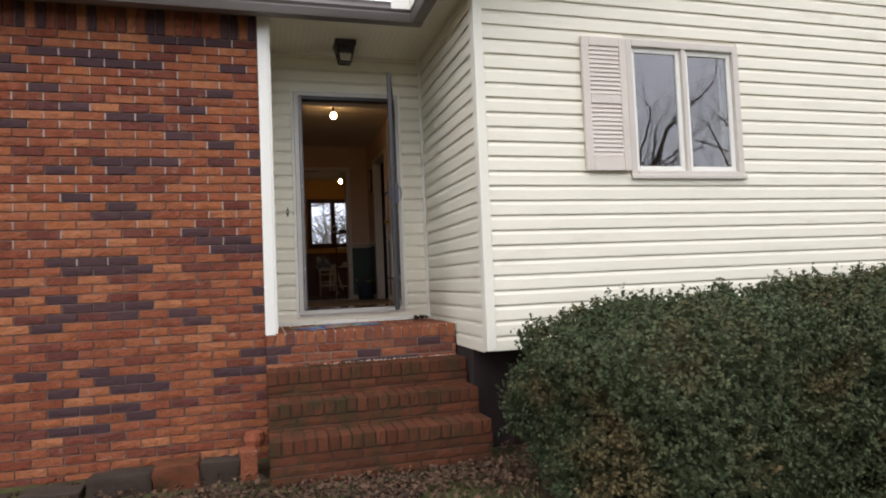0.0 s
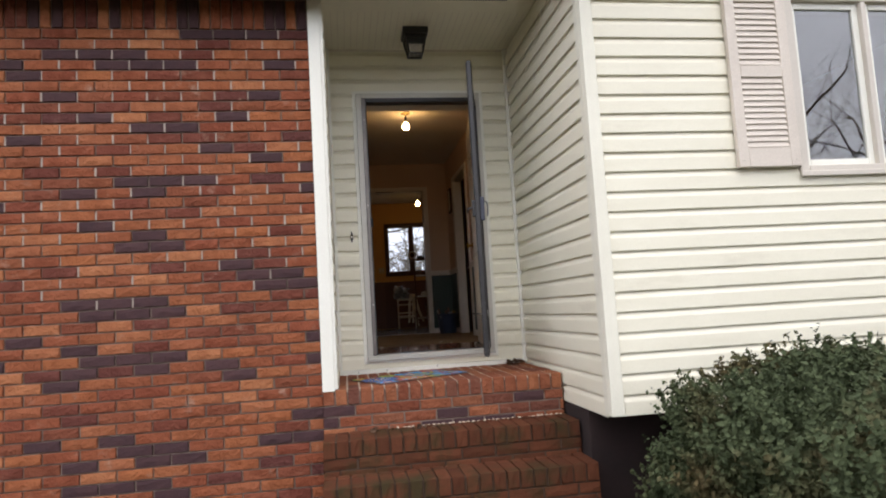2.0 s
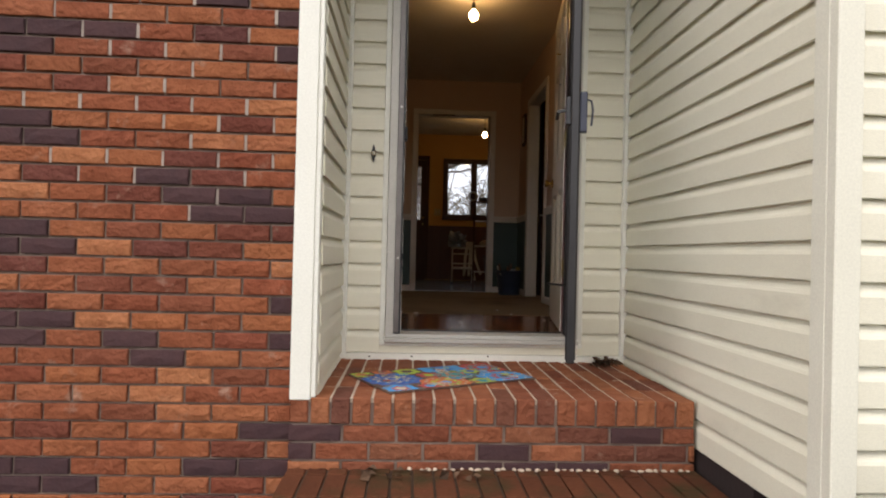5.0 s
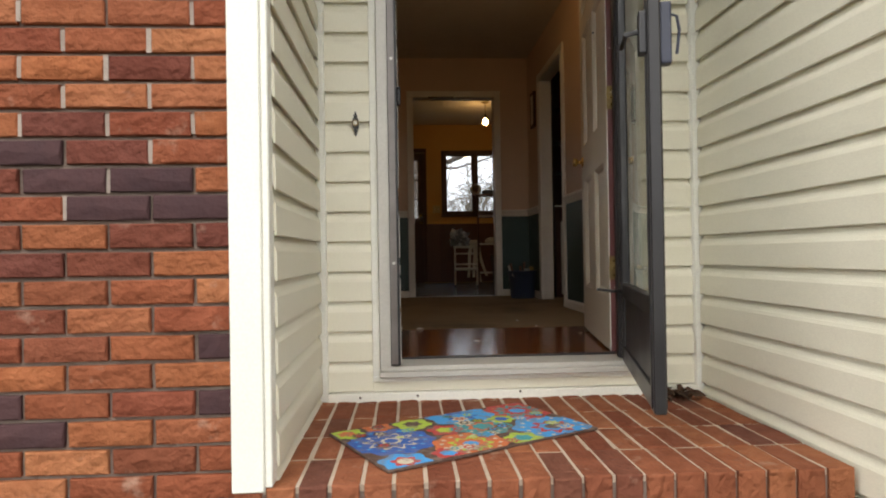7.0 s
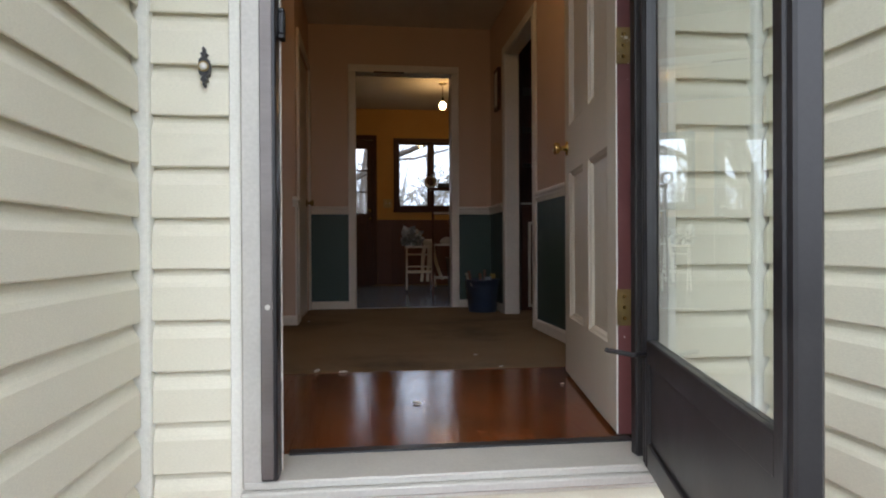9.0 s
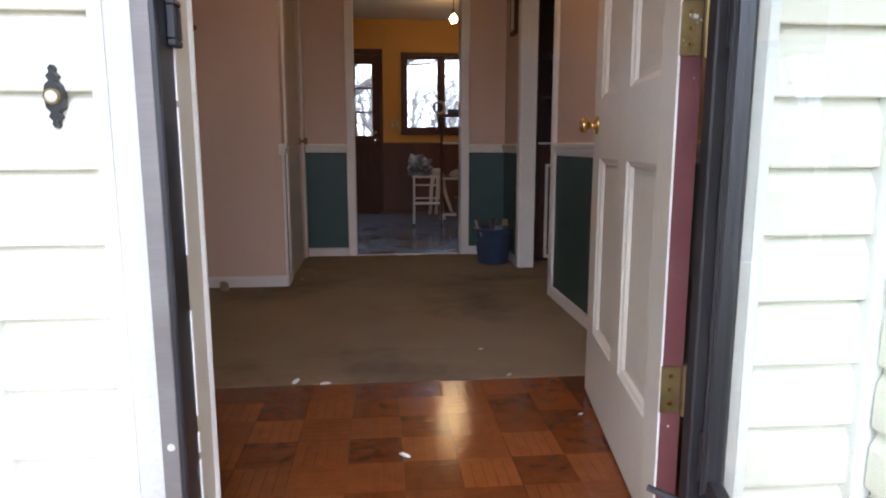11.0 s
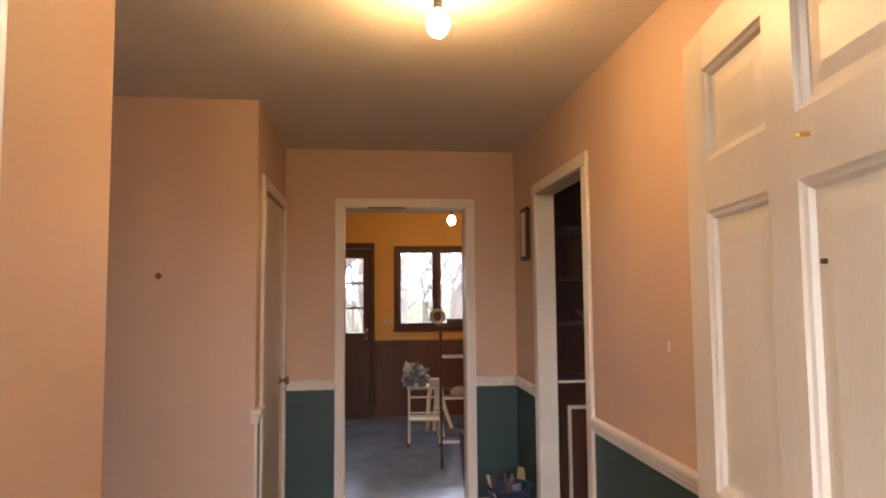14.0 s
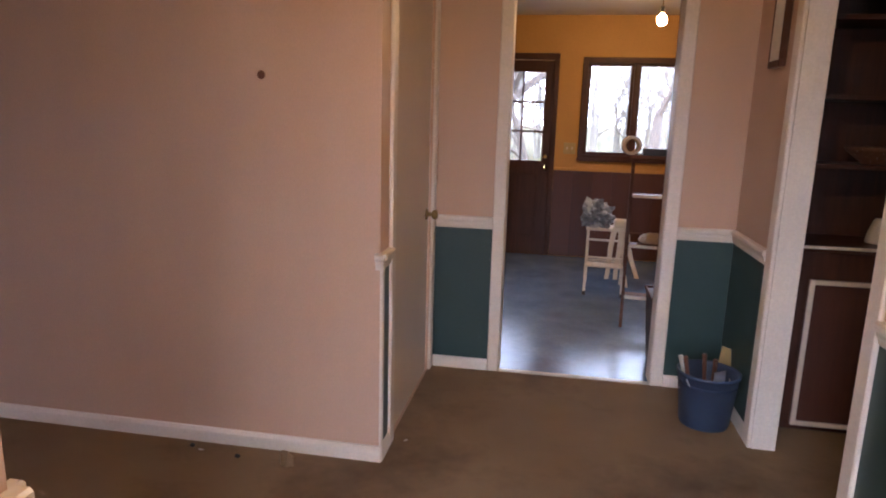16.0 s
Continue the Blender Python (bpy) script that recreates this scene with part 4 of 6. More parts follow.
def run(name, section, z, start, end, label):
    """A moulding from start to end in plan; it stands out to the right of that way."""
    a, b = Vector((*start, z)), Vector((*end, z))
    d = (b - a).normalized()
    ob = structure(name, extrude(section, 0, (b - a).length), "white_paint", label, "trim")
    ob.matrix_basis = Matrix(((d.x, -d.y, 0, a.x), (d.y, d.x, 0, a.y), (0, 0, 1, z), (0, 0, 0, 1)))
    return ob


RAIL, BASE = "off-white moulded chair rail", "off-white baseboard"
for s, e in (((CLOS_X + 0.02, KIT_Y), (1.278, KIT_Y)), ((2.237, KIT_Y), (RIGHT_X, KIT_Y)), ((RIGHT_X, KIT_Y), (RIGHT_X, 10.055)), ((RIGHT_X, 9.05), (RIGHT_X, IN_Y)), ((STUB_X, IN_Y), (STUB_X, STUB_Y + 0.012)), ((CLOS_X, PART_Y - 0.006), (CLOS_X, 9.632)), ((2.24, IN_Y), (RIGHT_X, IN_Y))[::-1], ((STUB_X, STUB_Y), (0.862, STUB_Y))):
    run("trim", RAILP, RAIL_Z, s, e, RAIL)
    if s != (STUB_X, STUB_Y):
        run("baseboard", BASEP, FL, s, e, BASE)
run("baseboard", BASEP, FL, (-4.0, PART_Y), (CLOS_X + 0.01, PART_Y), BASE)
run("baseboard", BASEP, FL, (0.77, STUB_Y), (0.75, STUB_Y), BASE)
run("trim", RAILP, RAIL_Z, (0.935, PART_Y), (CLOS_X + 0.02, PART_Y), RAIL)
DADO = (FL + 0.06, RAIL_Z - 0.02)
G = "dark green painted dado below the chair rail"
structure("wainscot", boxes((CLOS_X, 1.28, KIT_Y - 0.004, KIT_Y, *DADO)), "green", G, "wall panel")
structure("wainscot", boxes((2.235, RIGHT_X - 0.004, KIT_Y - 0.004, KIT_Y, *DADO)), "green", G, "wall panel")
structure("wainscot", boxes((RIGHT_X - 0.004, RIGHT_X, 10.05, KIT_Y, *DADO)), "green", G, "wall panel")
structure("wainscot", boxes((RIGHT_X - 0.004, RIGHT_X, IN_Y, 9.055, *DADO)), "green", G, "wall panel")
structure("wainscot", boxes((STUB_X, STUB_X + 0.004, IN_Y, STUB_Y - 0.018, *DADO)), "green", G, "wall panel")
structure("wainscot", boxes((CLOS_X, CLOS_X + 0.004, PART_Y + 0.018, 9.632, *DADO)), "green", G, "wall panel")
structure("trim", boxes((STUB_X, STUB_X + 0.014, STUB_Y - 0.018, STUB_Y + 0.004, FL, RAIL_Z - 0.02), bevel=0.003), "white_paint", "white corner strip on the wall end", "trim")
structure("trim", boxes((CLOS_X, CLOS_X + 0.014, PART_Y - 0.004, PART_Y + 0.018, FL, RAIL_Z - 0.02), bevel=0.003), "white_paint", "white corner strip on the wall end", "trim")

door_2 = tagged(new("door_2"), "kitchen doorway with off-white casing and no door", "doorway", kind="structure")
for x0, x1, z0, z1 in ((1.28, 1.345, FL, 3.13), (2.168, 2.235, FL, 3.13), (1.28, 2.235, 3.13, 3.193)):
    part("casing", boxes((x0, x1, KIT_Y - 0.018, KIT_Y, z0, z1), bevel=0.005), "white_paint", door_2)
    part("casing", boxes((x0, x1, KIT_Y + 0.126, KIT_Y + 0.142, z0, z1), bevel=0.004), "brown_wood", door_2, "dark wood casing on the kitchen side")
part("lining", boxes((1.33, 1.345, KIT_Y, KIT_Y + 0.126, FL, 3.13), (2.168, 2.183, KIT_Y, KIT_Y + 0.126, FL, 3.13), (1.345, 2.168, KIT_Y, KIT_Y + 0.126, 3.13, 3.145)), "white_paint", door_2)
# Thin dark brown strip along the door head.
part("dark_strip", boxes((1.50, 1.76, KIT_Y - 0.0195, KIT_Y - 0.001, 3.126, 3.134)), "brown_wood", door_2, "thin dark brown strip on the door head")
part("carpet_strip", boxes((1.345, 2.168, KIT_Y - 0.01, KIT_Y + 0.03, FL - 0.002, FL + 0.004), bevel=0.001), "alu", door_2, "metal carpet strip")

door_3 = tagged(new("door_3"), "cased opening to the dining room", "doorway", kind="structure")
for y0, y1, z0, z1 in ((9.055, 9.13, FL, 3.13), (9.97, 10.05, FL, 3.13), (9.055, 10.05, 3.13, 3.195)):
    part("casing", boxes((RIGHT_X - 0.018, RIGHT_X, y0, y1, z0, z1), bevel=0.005), "white_paint", door_3)
part("lining", boxes((RIGHT_X, RIGHT_X + 0.1, 9.115, 9.13, FL, 3.13), (RIGHT_X, RIGHT_X + 0.1, 9.97, 9.985, FL, 3.13), (RIGHT_X, RIGHT_X + 0.1, 9.13, 9.97, 3.13, 3.145)), "white_paint", door_3)

closet = tagged(new("closet_door"), "closed flush cream closet door with a dark brass knob", "door")
part("leaf", boxes((CLOS_X - 0.05, CLOS_X - 0.012, 9.705, 10.51, FL + 0.003, 3.105), bevel=0.002), "door_slab", closet)
part("knob", lathe([(0.0, 0.0), (0.03, 0.0), (0.03, 0.006), (0.011, 0.012), (0.011, 0.03), (0.023, 0.038), (0.027, 0.05), (0.02, 0.06), (0.0, 0.062)], 18, (CLOS_X - 0.012, 10.452, 1.995), "x"), "brass_old", closet, "tarnished brass knob", True)
for z in (1.32, 2.95):
    part("hinge", lathe([(0.0, z), (0.006, z + 0.002), (0.006, z + 0.088), (0.0, z + 0.09)], 10, (CLOS_X - 0.006, 9.705, 0)), "brass_old", closet)
for y0, y1, z0, z1 in ((9.632, 9.695, FL, 3.11), (10.52, 10.583, FL, 3.11), (9.632, 10.583, 3.11, 3.172)):
    structure("trim", boxes((CLOS_X, CLOS_X + 0.017, y0, y1, z0, z1), bevel=0.005), "white_paint", "off-white closet door casing", "trim")

# kitchen far wall: panelling, back door, window
part("panel_backing", boxes((1.578, 4.4, FAR_Y - 0.003, FAR_Y + 0.001, FL, 2.0), (-0.6, 0.628, FAR_Y - 0.003, FAR_Y + 0.001, FL, 2.0)), "brown_wood", bpy.data.objects["wall_kitchen_far"])
for i in range(15):
    x = 1.578 + 0.2 * i
    part("panel_board", boxes((x + 0.002, min(x + 0.198, 4.4), FAR_Y - 0.008, FAR_Y, FL, 2.0), bevel=0.002), "panelling", bpy.data.objects["wall_kitchen_far"])
for i in range(6):
    x = -0.6 + 0.2 * i
    part("panel_board", boxes((x + 0.002, x + 0.198, FAR_Y - 0.008, FAR_Y, FL, 2.0), bevel=0.002), "panelling", bpy.data.objects["wall_kitchen_far"])
structure("trim", boxes((1.578, 4.4, FAR_Y - 0.02, FAR_Y, 2.0, 2.03), bevel=0.004), "orange", "orange cap moulding over the panelling", "trim")
door_4 = tagged(new("back_door"), "dark brown kitchen back door with nine glass lights", "door")
part("casing", boxes((0.63, 0.70, FAR_Y - 0.02, FAR_Y + 0.02, FL, 3.10), (1.525, 1.577, FAR_Y - 0.02, FAR_Y + 0.02, FL, 3.10), (0.63, 1.577, FAR_Y - 0.02, FAR_Y + 0.02, 3.10, 3.165), bevel=0.005), "brown_wood", door_4)
yd = FAR_Y + 0.012
part("leaf", boxes((0.71, 0.79, yd, yd + 0.044, FL - 0.06, 3.095), (1.44, 1.525, yd, yd + 0.044, FL - 0.06, 3.095), (0.79, 1.44, yd, yd + 0.044, FL - 0.06, 2.09), (0.79, 1.44, yd, yd + 0.044, 2.98, 3.095)), "brown_wood", door_4)
for a, b in ((0.83, 1.08), (1.15, 1.40)):
    part("panel", boxes((a, b, yd - 0.008, yd + 0.002, 1.30, 1.95), bevel=0.006), "brown_wood", door_4)
for i in (1, 2):
    x = 0.79 + 0.65 * i / 3
    part("muntin", boxes((x - 0.011, x + 0.011, yd + 0.006, yd + 0.034, 2.09, 2.98), bevel=0.002), "brown_wood", door_4)
    z = 2.09 + 0.89 * i / 3
    for j in range(3):
        part("muntin", boxes((0.79 + 0.65 * j / 3 + 0.011 * (j > 0), 0.79 + 0.65 * (j + 1) / 3 - 0.011 * (j < 2), yd + 0.006, yd + 0.034, z - 0.011, z + 0.011), bevel=0.002), "brown_wood", door_4)
for i in range(3):
    for j in range(3):
        p = part("pane", boxes((0.79 + 0.65 * i / 3 + 0.008, 0.79 + 0.65 * (i + 1) / 3 - 0.008, yd + 0.018, yd + 0.022, 2.09 + 0.89 * j / 3 + 0.005, 2.09 + 0.89 * (j + 1) / 3 - 0.005)), "kitchen_pane", door_4)
        p.visible_shadow = False
part("knob", lathe([(0.0, 0.0), (0.028, 0.0), (0.011, -0.012), (0.011, -0.03), (0.026, -0.045), (0.0, -0.062)], 16, (1.485, yd, 2.02), "y"), "brass", door_4, "brass knob", True)
part("deadbolt", lathe([(0.0, 0.0), (0.026, 0.0), (0.024, -0.012), (0.0, -0.014)], 16, (1.485, yd, 2.13), "y"), "brass", door_4, "", True)
window_3 = casement("window_3", 1.862, 2.79, FAR_Y, 2.17, 3.075, [(1.862, 2.306), (2.346, 2.79)], "brown_wood", "brown_wood", "dark brown kitchen window with two lights", sash=0.03, glazing="kitchen_pane")


# ---- hall and kitchen things ----
def bulb_light(x, y, z, lit):
    """A bare bulb in a holder that hangs from the ceiling on a short cord."""
    b = tagged(new("bulb_light"), "bare lit bulb in a small holder under the ceiling", "ceiling light", "bare bulbs")
    part("rose", lathe([(0.0, CE - z), (0.045, CE - z), (0.05, CE - z - 0.008), (0.03, CE - z - 0.02), (0.0, CE - z - 0.022)], 20), "brass_old", b)
    part("stem", tube([(0, 0, CE - z - 0.02), (0, 0, 0.085)], 0.005, 8), "brass_old", b)
    part("socket", lathe([(0.0, 0.10), (0.014, 0.098), (0.017, 0.06), (0.014, 0.045), (0.0, 0.044)], 14), "black", b)
    part("bulb", lathe([(0.0, -0.042), (0.018, -0.038), (0.032, -0.022), (0.038, 0.0), (0.033, 0.02), (0.02, 0.036), (0.013, 0.046)], 18), lit, b, "glowing warm bulb", True)
    b.matrix_basis = pose(x, y, z)
    return b


bulb_light(1.725, 8.18, 3.385, "bulb")
bulb_light(2.32, 12.47, 3.268, "bulb_bright")

picture = tagged(new("picture"), "small dark-framed picture with a white mount", "picture")
part("frame", boxes((RIGHT_X - 0.03, RIGHT_X, 10.16, 10.31, 2.745, 2.775), (RIGHT_X - 0.03, RIGHT_X, 10.16, 10.31, 3.055, 3.085), (RIGHT_X - 0.03, RIGHT_X, 10.16, 10.172, 2.775, 3.055), (RIGHT_X - 0.03, RIGHT_X, 10.298, 10.31, 2.775, 3.055), bevel=0.003), "brown_wood", picture)
part("mount", boxes((RIGHT_X - 0.027, RIGHT_X - 0.003, 10.172, 10.298, 2.775, 3.055)), "paper", picture)

screw = tagged(finish("wall_plug", lathe([(0.016, -0.001), (0.0145, -0.004), (0.005, -0.005), (0.0, -0.002)], 12, (0.48, PART_Y, 2.635), "y"), "ladder_wood"), "small brown screw plug on the pink wall", "wall plug")
tagged(finish("nail", boxes((RIGHT_X - 0.004, RIGHT_X, 8.305, 8.315, 2.33, 2.365), bevel=0.001), "white_enamel"), "small white nail hook on the pink wall", "nail")

# bucket with tools
bucket = tagged(new("bucket"), "blue plastic bucket holding brushes and scrapers", "bucket")
wallp = [(0.0, 0.0), (0.118, 0.0), (0.122, 0.01), (0.148, 0.27), (0.156, 0.272), (0.156, 0.285), (0.147, 0.287), (0.143, 0.27), (0.116, 0.014), (0.0, 0.012)]
part("body", lathe(wallp, 32), "bucket", bucket, "", True)
part("handle", tube([(0.15 * math.cos(a), 0.15 * math.sin(a) * 0.25 - 0.09 * math.sin(a), 0.26 - 0.10 * math.sin(a)) for a in (math.pi * i / 14 for i in range(15))], 0.004, 6), "alu", bucket, "wire handle")
part("band", lathe([(0.1425, 0.222), (0.1452, 0.223), (0.146, 0.231), (0.1445, 0.232)], 32, caps=False), "bucket", bucket)
for i, (x, y, dx, dy, h, mt) in enumerate([(-0.07, 0.02, -0.05, 0.03, 0.36, "ladder_wood"), (0.0, -0.03, -0.03, -0.03, 0.37, "ladder_wood"), (-0.03, 0.07, -0.06, 0.04, 0.34, "alu"), (0.05, 0.05, 0.02, 0.05, 0.33, "ladder_wood")]):
    part("tool_handle", tube([(x, y, 0.03), (x + dx * 0.5, y + dy * 0.5, h * 0.6), (x + dx, y + dy, h)], [0.008, 0.009, 0.012], 8), mt, bucket)
part("scraper", boxes((-0.05, 0.03, -0.08, -0.076, 0.16, 0.31), bevel=0.001), "foil", bucket, "metal scraper blade")
bucket.matrix_basis = pose(2.365, 10.19, FL + 0.001, 0, 0, 35) @ Matrix.Scale(0.92, 4)
bd = tagged(finish("offcut_board", boxes((-0.05, 0.05, -0.006, 0.006, 0, 0.30), bevel=0.002), "board_yellow"), "yellowed board offcut leaning in the corner", "board")
bd.matrix_basis = pose(2.47, 10.40, FL + 0.001, -10, 0, -60)

# hutch in the dining room
hutch = tagged(new("hutch"), "dark stained wooden hutch with open shelves and white-edged doors", "cabinet")
HX0, HX1, HY0, HY1 = 2.70, 4.10, 10.20, 10.57
part("base", boxes((HX0, HX1, HY0 + 0.02, HY1, FL, 1.955), bevel=0.003), "brown_wood", hutch)
part("counter", boxes((HX0 - 0.01, HX1 + 0.01, HY0 - 0.005, HY1, 1.955, 1.985), bevel=0.004), "brown_wood", hutch)
part("counter_edge", boxes((HX0 - 0.01, HX1 + 0.01, HY0 - 0.011, HY0 - 0.005, 1.972, 1.986), bevel=0.002), "white_paint", hutch, "white counter edging")
for i in range(3):
    a = HX0 + 0.05 + 0.455 * i
    b = a + 0.42
    dr = part("door", boxes((a, b, HY0 + 0.004, HY0 + 0.02, 1.13, 1.83), bevel=0.002), "panelling", hutch)
    part("door_moulding", boxes((a, a + 0.022, HY0 - 0.008, HY0 + 0.004, 1.13, 1.83), (b - 0.022, b, HY0 - 0.008, HY0 + 0.004, 1.13, 1.83), (a + 0.022, b - 0.022, HY0 - 0.008, HY0 + 0.004, 1.13, 1.152), (a + 0.022, b - 0.022, HY0 - 0.008, HY0 + 0.004, 1.808, 1.83), bevel=0.003), "white_paint", dr, "white door moulding")
    part("knob", lathe([(0.0, 0.0), (0.008, 0.0), (0.008, -0.012), (0.014, -0.02), (0.0, -0.028)], 12, (b - 0.05, HY0 + 0.004, 1.55), "y"), "brass_old", dr)
part("side", boxes((HX0, HX0 + 0.025, HY0 + 0.06, HY1, 1.985, 3.40), bevel=0.002), "brown_wood", hutch)
part("side", boxes((HX1 - 0.025, HX1, HY0 + 0.06, HY1, 1.985, 3.40), bevel=0.002), "brown_wood", hutch)
part("back", boxes((HX0 + 0.025, HX1 - 0.025, HY1 - 0.015, HY1, 1.985, 3.40)), "brown_wood", hutch)
for z in (2.32, 2.62, 2.95, 3.38):
    part("shelf", boxes((HX0 + 0.025, HX1 - 0.025, HY0 + 0.07, HY1 - 0.015, z, z + 0.022), bevel=0.002), "brown_wood", hutch)


def china(name, profile, label, cat, x, y, z):
    ob = tagged(finish(name, lathe(profile, 24), "china", smooth=True), label, cat)
    ob.matrix_basis = pose(x, y, z)
    return ob


china("shade", [(0.0, 0.0), (0.05, 0.0), (0.052, 0.008), (0.045, 0.05), (0.03, 0.10), (0.022, 0.112), (0.0, 0.114)], "small white china bell on the hutch counter", "ornament", 3.07, 10.36, 2.0)
bpy.data.objects["shade"].name = "china_bell"
china("bowl", [(0.0, 0.0), (0.05, 0.0), (0.055, 0.01), (0.11, 0.055), (0.125, 0.075), (0.12, 0.078), (0.05, 0.02), (0.0, 0.018)], "brown pottery bowl on a hutch shelf", "bowl", 3.0, 10.36, 2.342).data.materials[0] = M["ladder_wood"]
bpy.data.objects["china_bell"].location.z = 1.986

# white step stool with a crumpled sheet
stool = tagged(new("step_stool"), "white enamelled metal step stool in the kitchen", "stool")
for x in (0.0, 0.30):
    part("front_leg", tube([(x, -0.20, 0.0), (x, -0.02, 0.52)], 0.011, 8), "white_enamel", stool)
    part("back_leg", tube([(x, 0.26, 0.0), (x, 0.05, 0.52)], 0.011, 8), "white_enamel", stool)
    part("foot", lathe([(0.0, 0.0), (0.015, 0.0), (0.014, 0.03), (0.0, 0.031)], 10, (x, -0.20, 0)), "black", stool)
part("seat", boxes((-0.02, 0.32, -0.05, 0.17, 0.515, 0.54), bevel=0.008, seg=2), "white_enamel", stool)
part("step", boxes((-0.005, 0.305, -0.19, -0.04, 0.235, 0.252), bevel=0.006), "white_enamel", stool)
part("rung", tube([(0, -0.105, 0.30), (0.30, -0.105, 0.30)], 0.009, 8), "white_enamel", stool)
part("rung", tube([(0, -0.05, 0.44), (0.30, -0.05, 0.44)], 0.009, 8), "white_enamel", stool)
part("rung", tube([(0, 0.17, 0.22), (0.30, 0.17, 0.22)], 0.009, 8), "white_enamel", stool)
stool.matrix_basis = pose(1.90, 12.62, FL - 0.003, 0, 0, -4)


def crumple(name, size, seed, mat, sub=4, amp=0.3):
    """A creased heap: an icosphere pushed in and out by noise, flat below."""
    bm = bmesh.new()
    bmesh.ops.create_icosphere(bm, subdivisions=sub, radius=1.0)
    for v in bm.verts:
        d = v.co.normalized()
        k = 1 + amp * noise.turbulence(d * 2.1 + Vector((seed, 0, 0)), 4, True) - amp * 0.6
        v.co = Vector((d.x * k * size[0], d.y * k * size[1], max(0.0, d.z * k * size[2] + size[2] * 0.55)))
    return finish(name, bm, mat)


sheet = tagged(crumple("crumpled_sheet", (0.15, 0.12, 0.15), 5.3, "foil", 4, 0.8), "crumpled silver-grey plastic sheet on the stool", "sheet")
sheet.matrix_basis = pose(1.965, 12.66, FL + 0.537, 0, 0, 25)
rag = tagged(new("rag_strips"), "cream rag strips hanging over the stool's side", "rag")
for i, (dx, l) in enumerate(((0.0, 0.40), (0.05, 0.46), (0.095, 0.38), (-0.06, 0.40))):
    bm = bmesh.new()
    prev = None
    for k in range(9):
        s = k / 8
        x, y, z = dx * (0.3 + 1.3 * s) + 0.012 * math.sin(5 * s + i), -0.14 - 0.05 * s, 0.06 * math.cos(s * 2) - l * s
        w = 0.024 * (1 - 0.3 * s)
        row = [bm.verts.new((x - w, y, z)), bm.verts.new((x + w, y, z)), bm.verts.new((x + w, y + 0.006, z)), bm.verts.new((x - w, y + 0.006, z))]
        if prev:
            for j in range(4):
                bm.faces.new((prev[j], prev[(j + 1) % 4], row[(j + 1) % 4], row[j]))
        prev = row
    part("strip", bm, "rag", rag)
part("knot", boxes((-0.05, 0.06, -0.16, -0.05, 0.0, 0.07), bevel=0.02, seg=2), "rag", rag)
rag.matrix_basis = pose(2.15, 12.70, FL + 0.545)

# wooden step ladder
ladder = tagged(new("step_ladder"), "worn brown wooden step ladder with pale treads", "ladder")
for x in (0.0, 0.42):
    bm = bmesh.new()
    for (y, z) in ((-0.42, 0.0), (0.0, 1.15)):
        for a, b in ((0, 0), (0.022, 0), (0.022, 0.06), (0, 0.06)):
            bm.verts.new((x + a, y + b, z))
    bm.verts.ensure_lookup_table()
    for f in ((3, 2, 1, 0), (4, 5, 6, 7), (0, 1, 5, 4), (1, 2, 6, 5), (2, 3, 7, 6), (3, 0, 4, 7)):
        bm.faces.new([bm.verts[i] for i in f])
    part("stile", bm, "brown_wood", ladder)
    part("back_leg", tube([(x + 0.011, 0.55, 0.0), (x + 0.011, 0.08, 1.12)], 0.014, 6), "ladder_wood", ladder)
for z in (0.20, 0.54, 0.88):
    y = -0.42 + 0.42 * z / 1.15
    part("tread", boxes((0.022, 0.42, y - 0.03, y + 0.09, z, z + 0.02), bevel=0.003), "ladder_wood", ladder)
    part("tread_edge", boxes((0.022, 0.42, y - 0.034, y - 0.03, z, z + 0.021)), "white_enamel", ladder, "paint-worn tread edge")
part("top", boxes((-0.02, 0.462, -0.03, 0.12, 1.15, 1.172), bevel=0.004), "ladder_wood", ladder)
part("brace", tube([(0.011, 0.32, 0.55), (0.431, 0.32, 0.55)], 0.009, 6), "ladder_wood", ladder)
ladder.matrix_basis = pose(2.14, 12.02, FL - 0.003, 0, 0, -6)
tape = tagged(new("tape_roll"), "cream roll of masking tape on the ladder top", "tape roll")
part("roll", lathe([(0.05, -0.024), (0.068, -0.024), (0.068, 0.024), (0.05, 0.024), (0.05, -0.0239)], 28, (0, 0, 0.068), "y", None, False), "rag", tape)
part("core", lathe([(0.046, -0.025), (0.05, -0.025), (0.05, 0.025), (0.046, 0.025), (0.046, -0.0249)], 28, (0, 0, 0.068), "y", None, False), "board_yellow", tape)
tape.matrix_basis = pose(2.13, 12.06, FL + 1.17, 0, 0, 12)
tagged(turned(finish("tool_case", boxes((-0.09, 0.09, -0.05, 0.05, 0, 0.05), bevel=0.008, seg=2), "black"), pose(2.30, 12.03, FL + 1.17, 0, 0, -6)), "small black tool case on the ladder", "tool case")
tagged(turned(crumple("work_gloves", (0.09, 0.06, 0.05), 8.0, "rag", 3), pose(2.30, 11.86, FL + 0.558)), "cream work gloves on a ladder tread", "gloves")
bin_ = tagged(new("waste_bin"), "tall dark brown waste bin by the doorway", "bin")
part("body", frustum(0, 0, 0, 0.42, 0.11, 0.14), "black", bin_)
part("rim", boxes((-0.148, 0.148, -0.148, -0.134, 0.41, 0.43), (-0.148, 0.148, 0.134, 0.148, 0.41, 0.43), (-0.148, -0.134, -0.134, 0.134, 0.41, 0.43), (0.134, 0.148, -0.134, 0.134, 0.41, 0.43), bevel=0.003), "brown_wood", bin_)
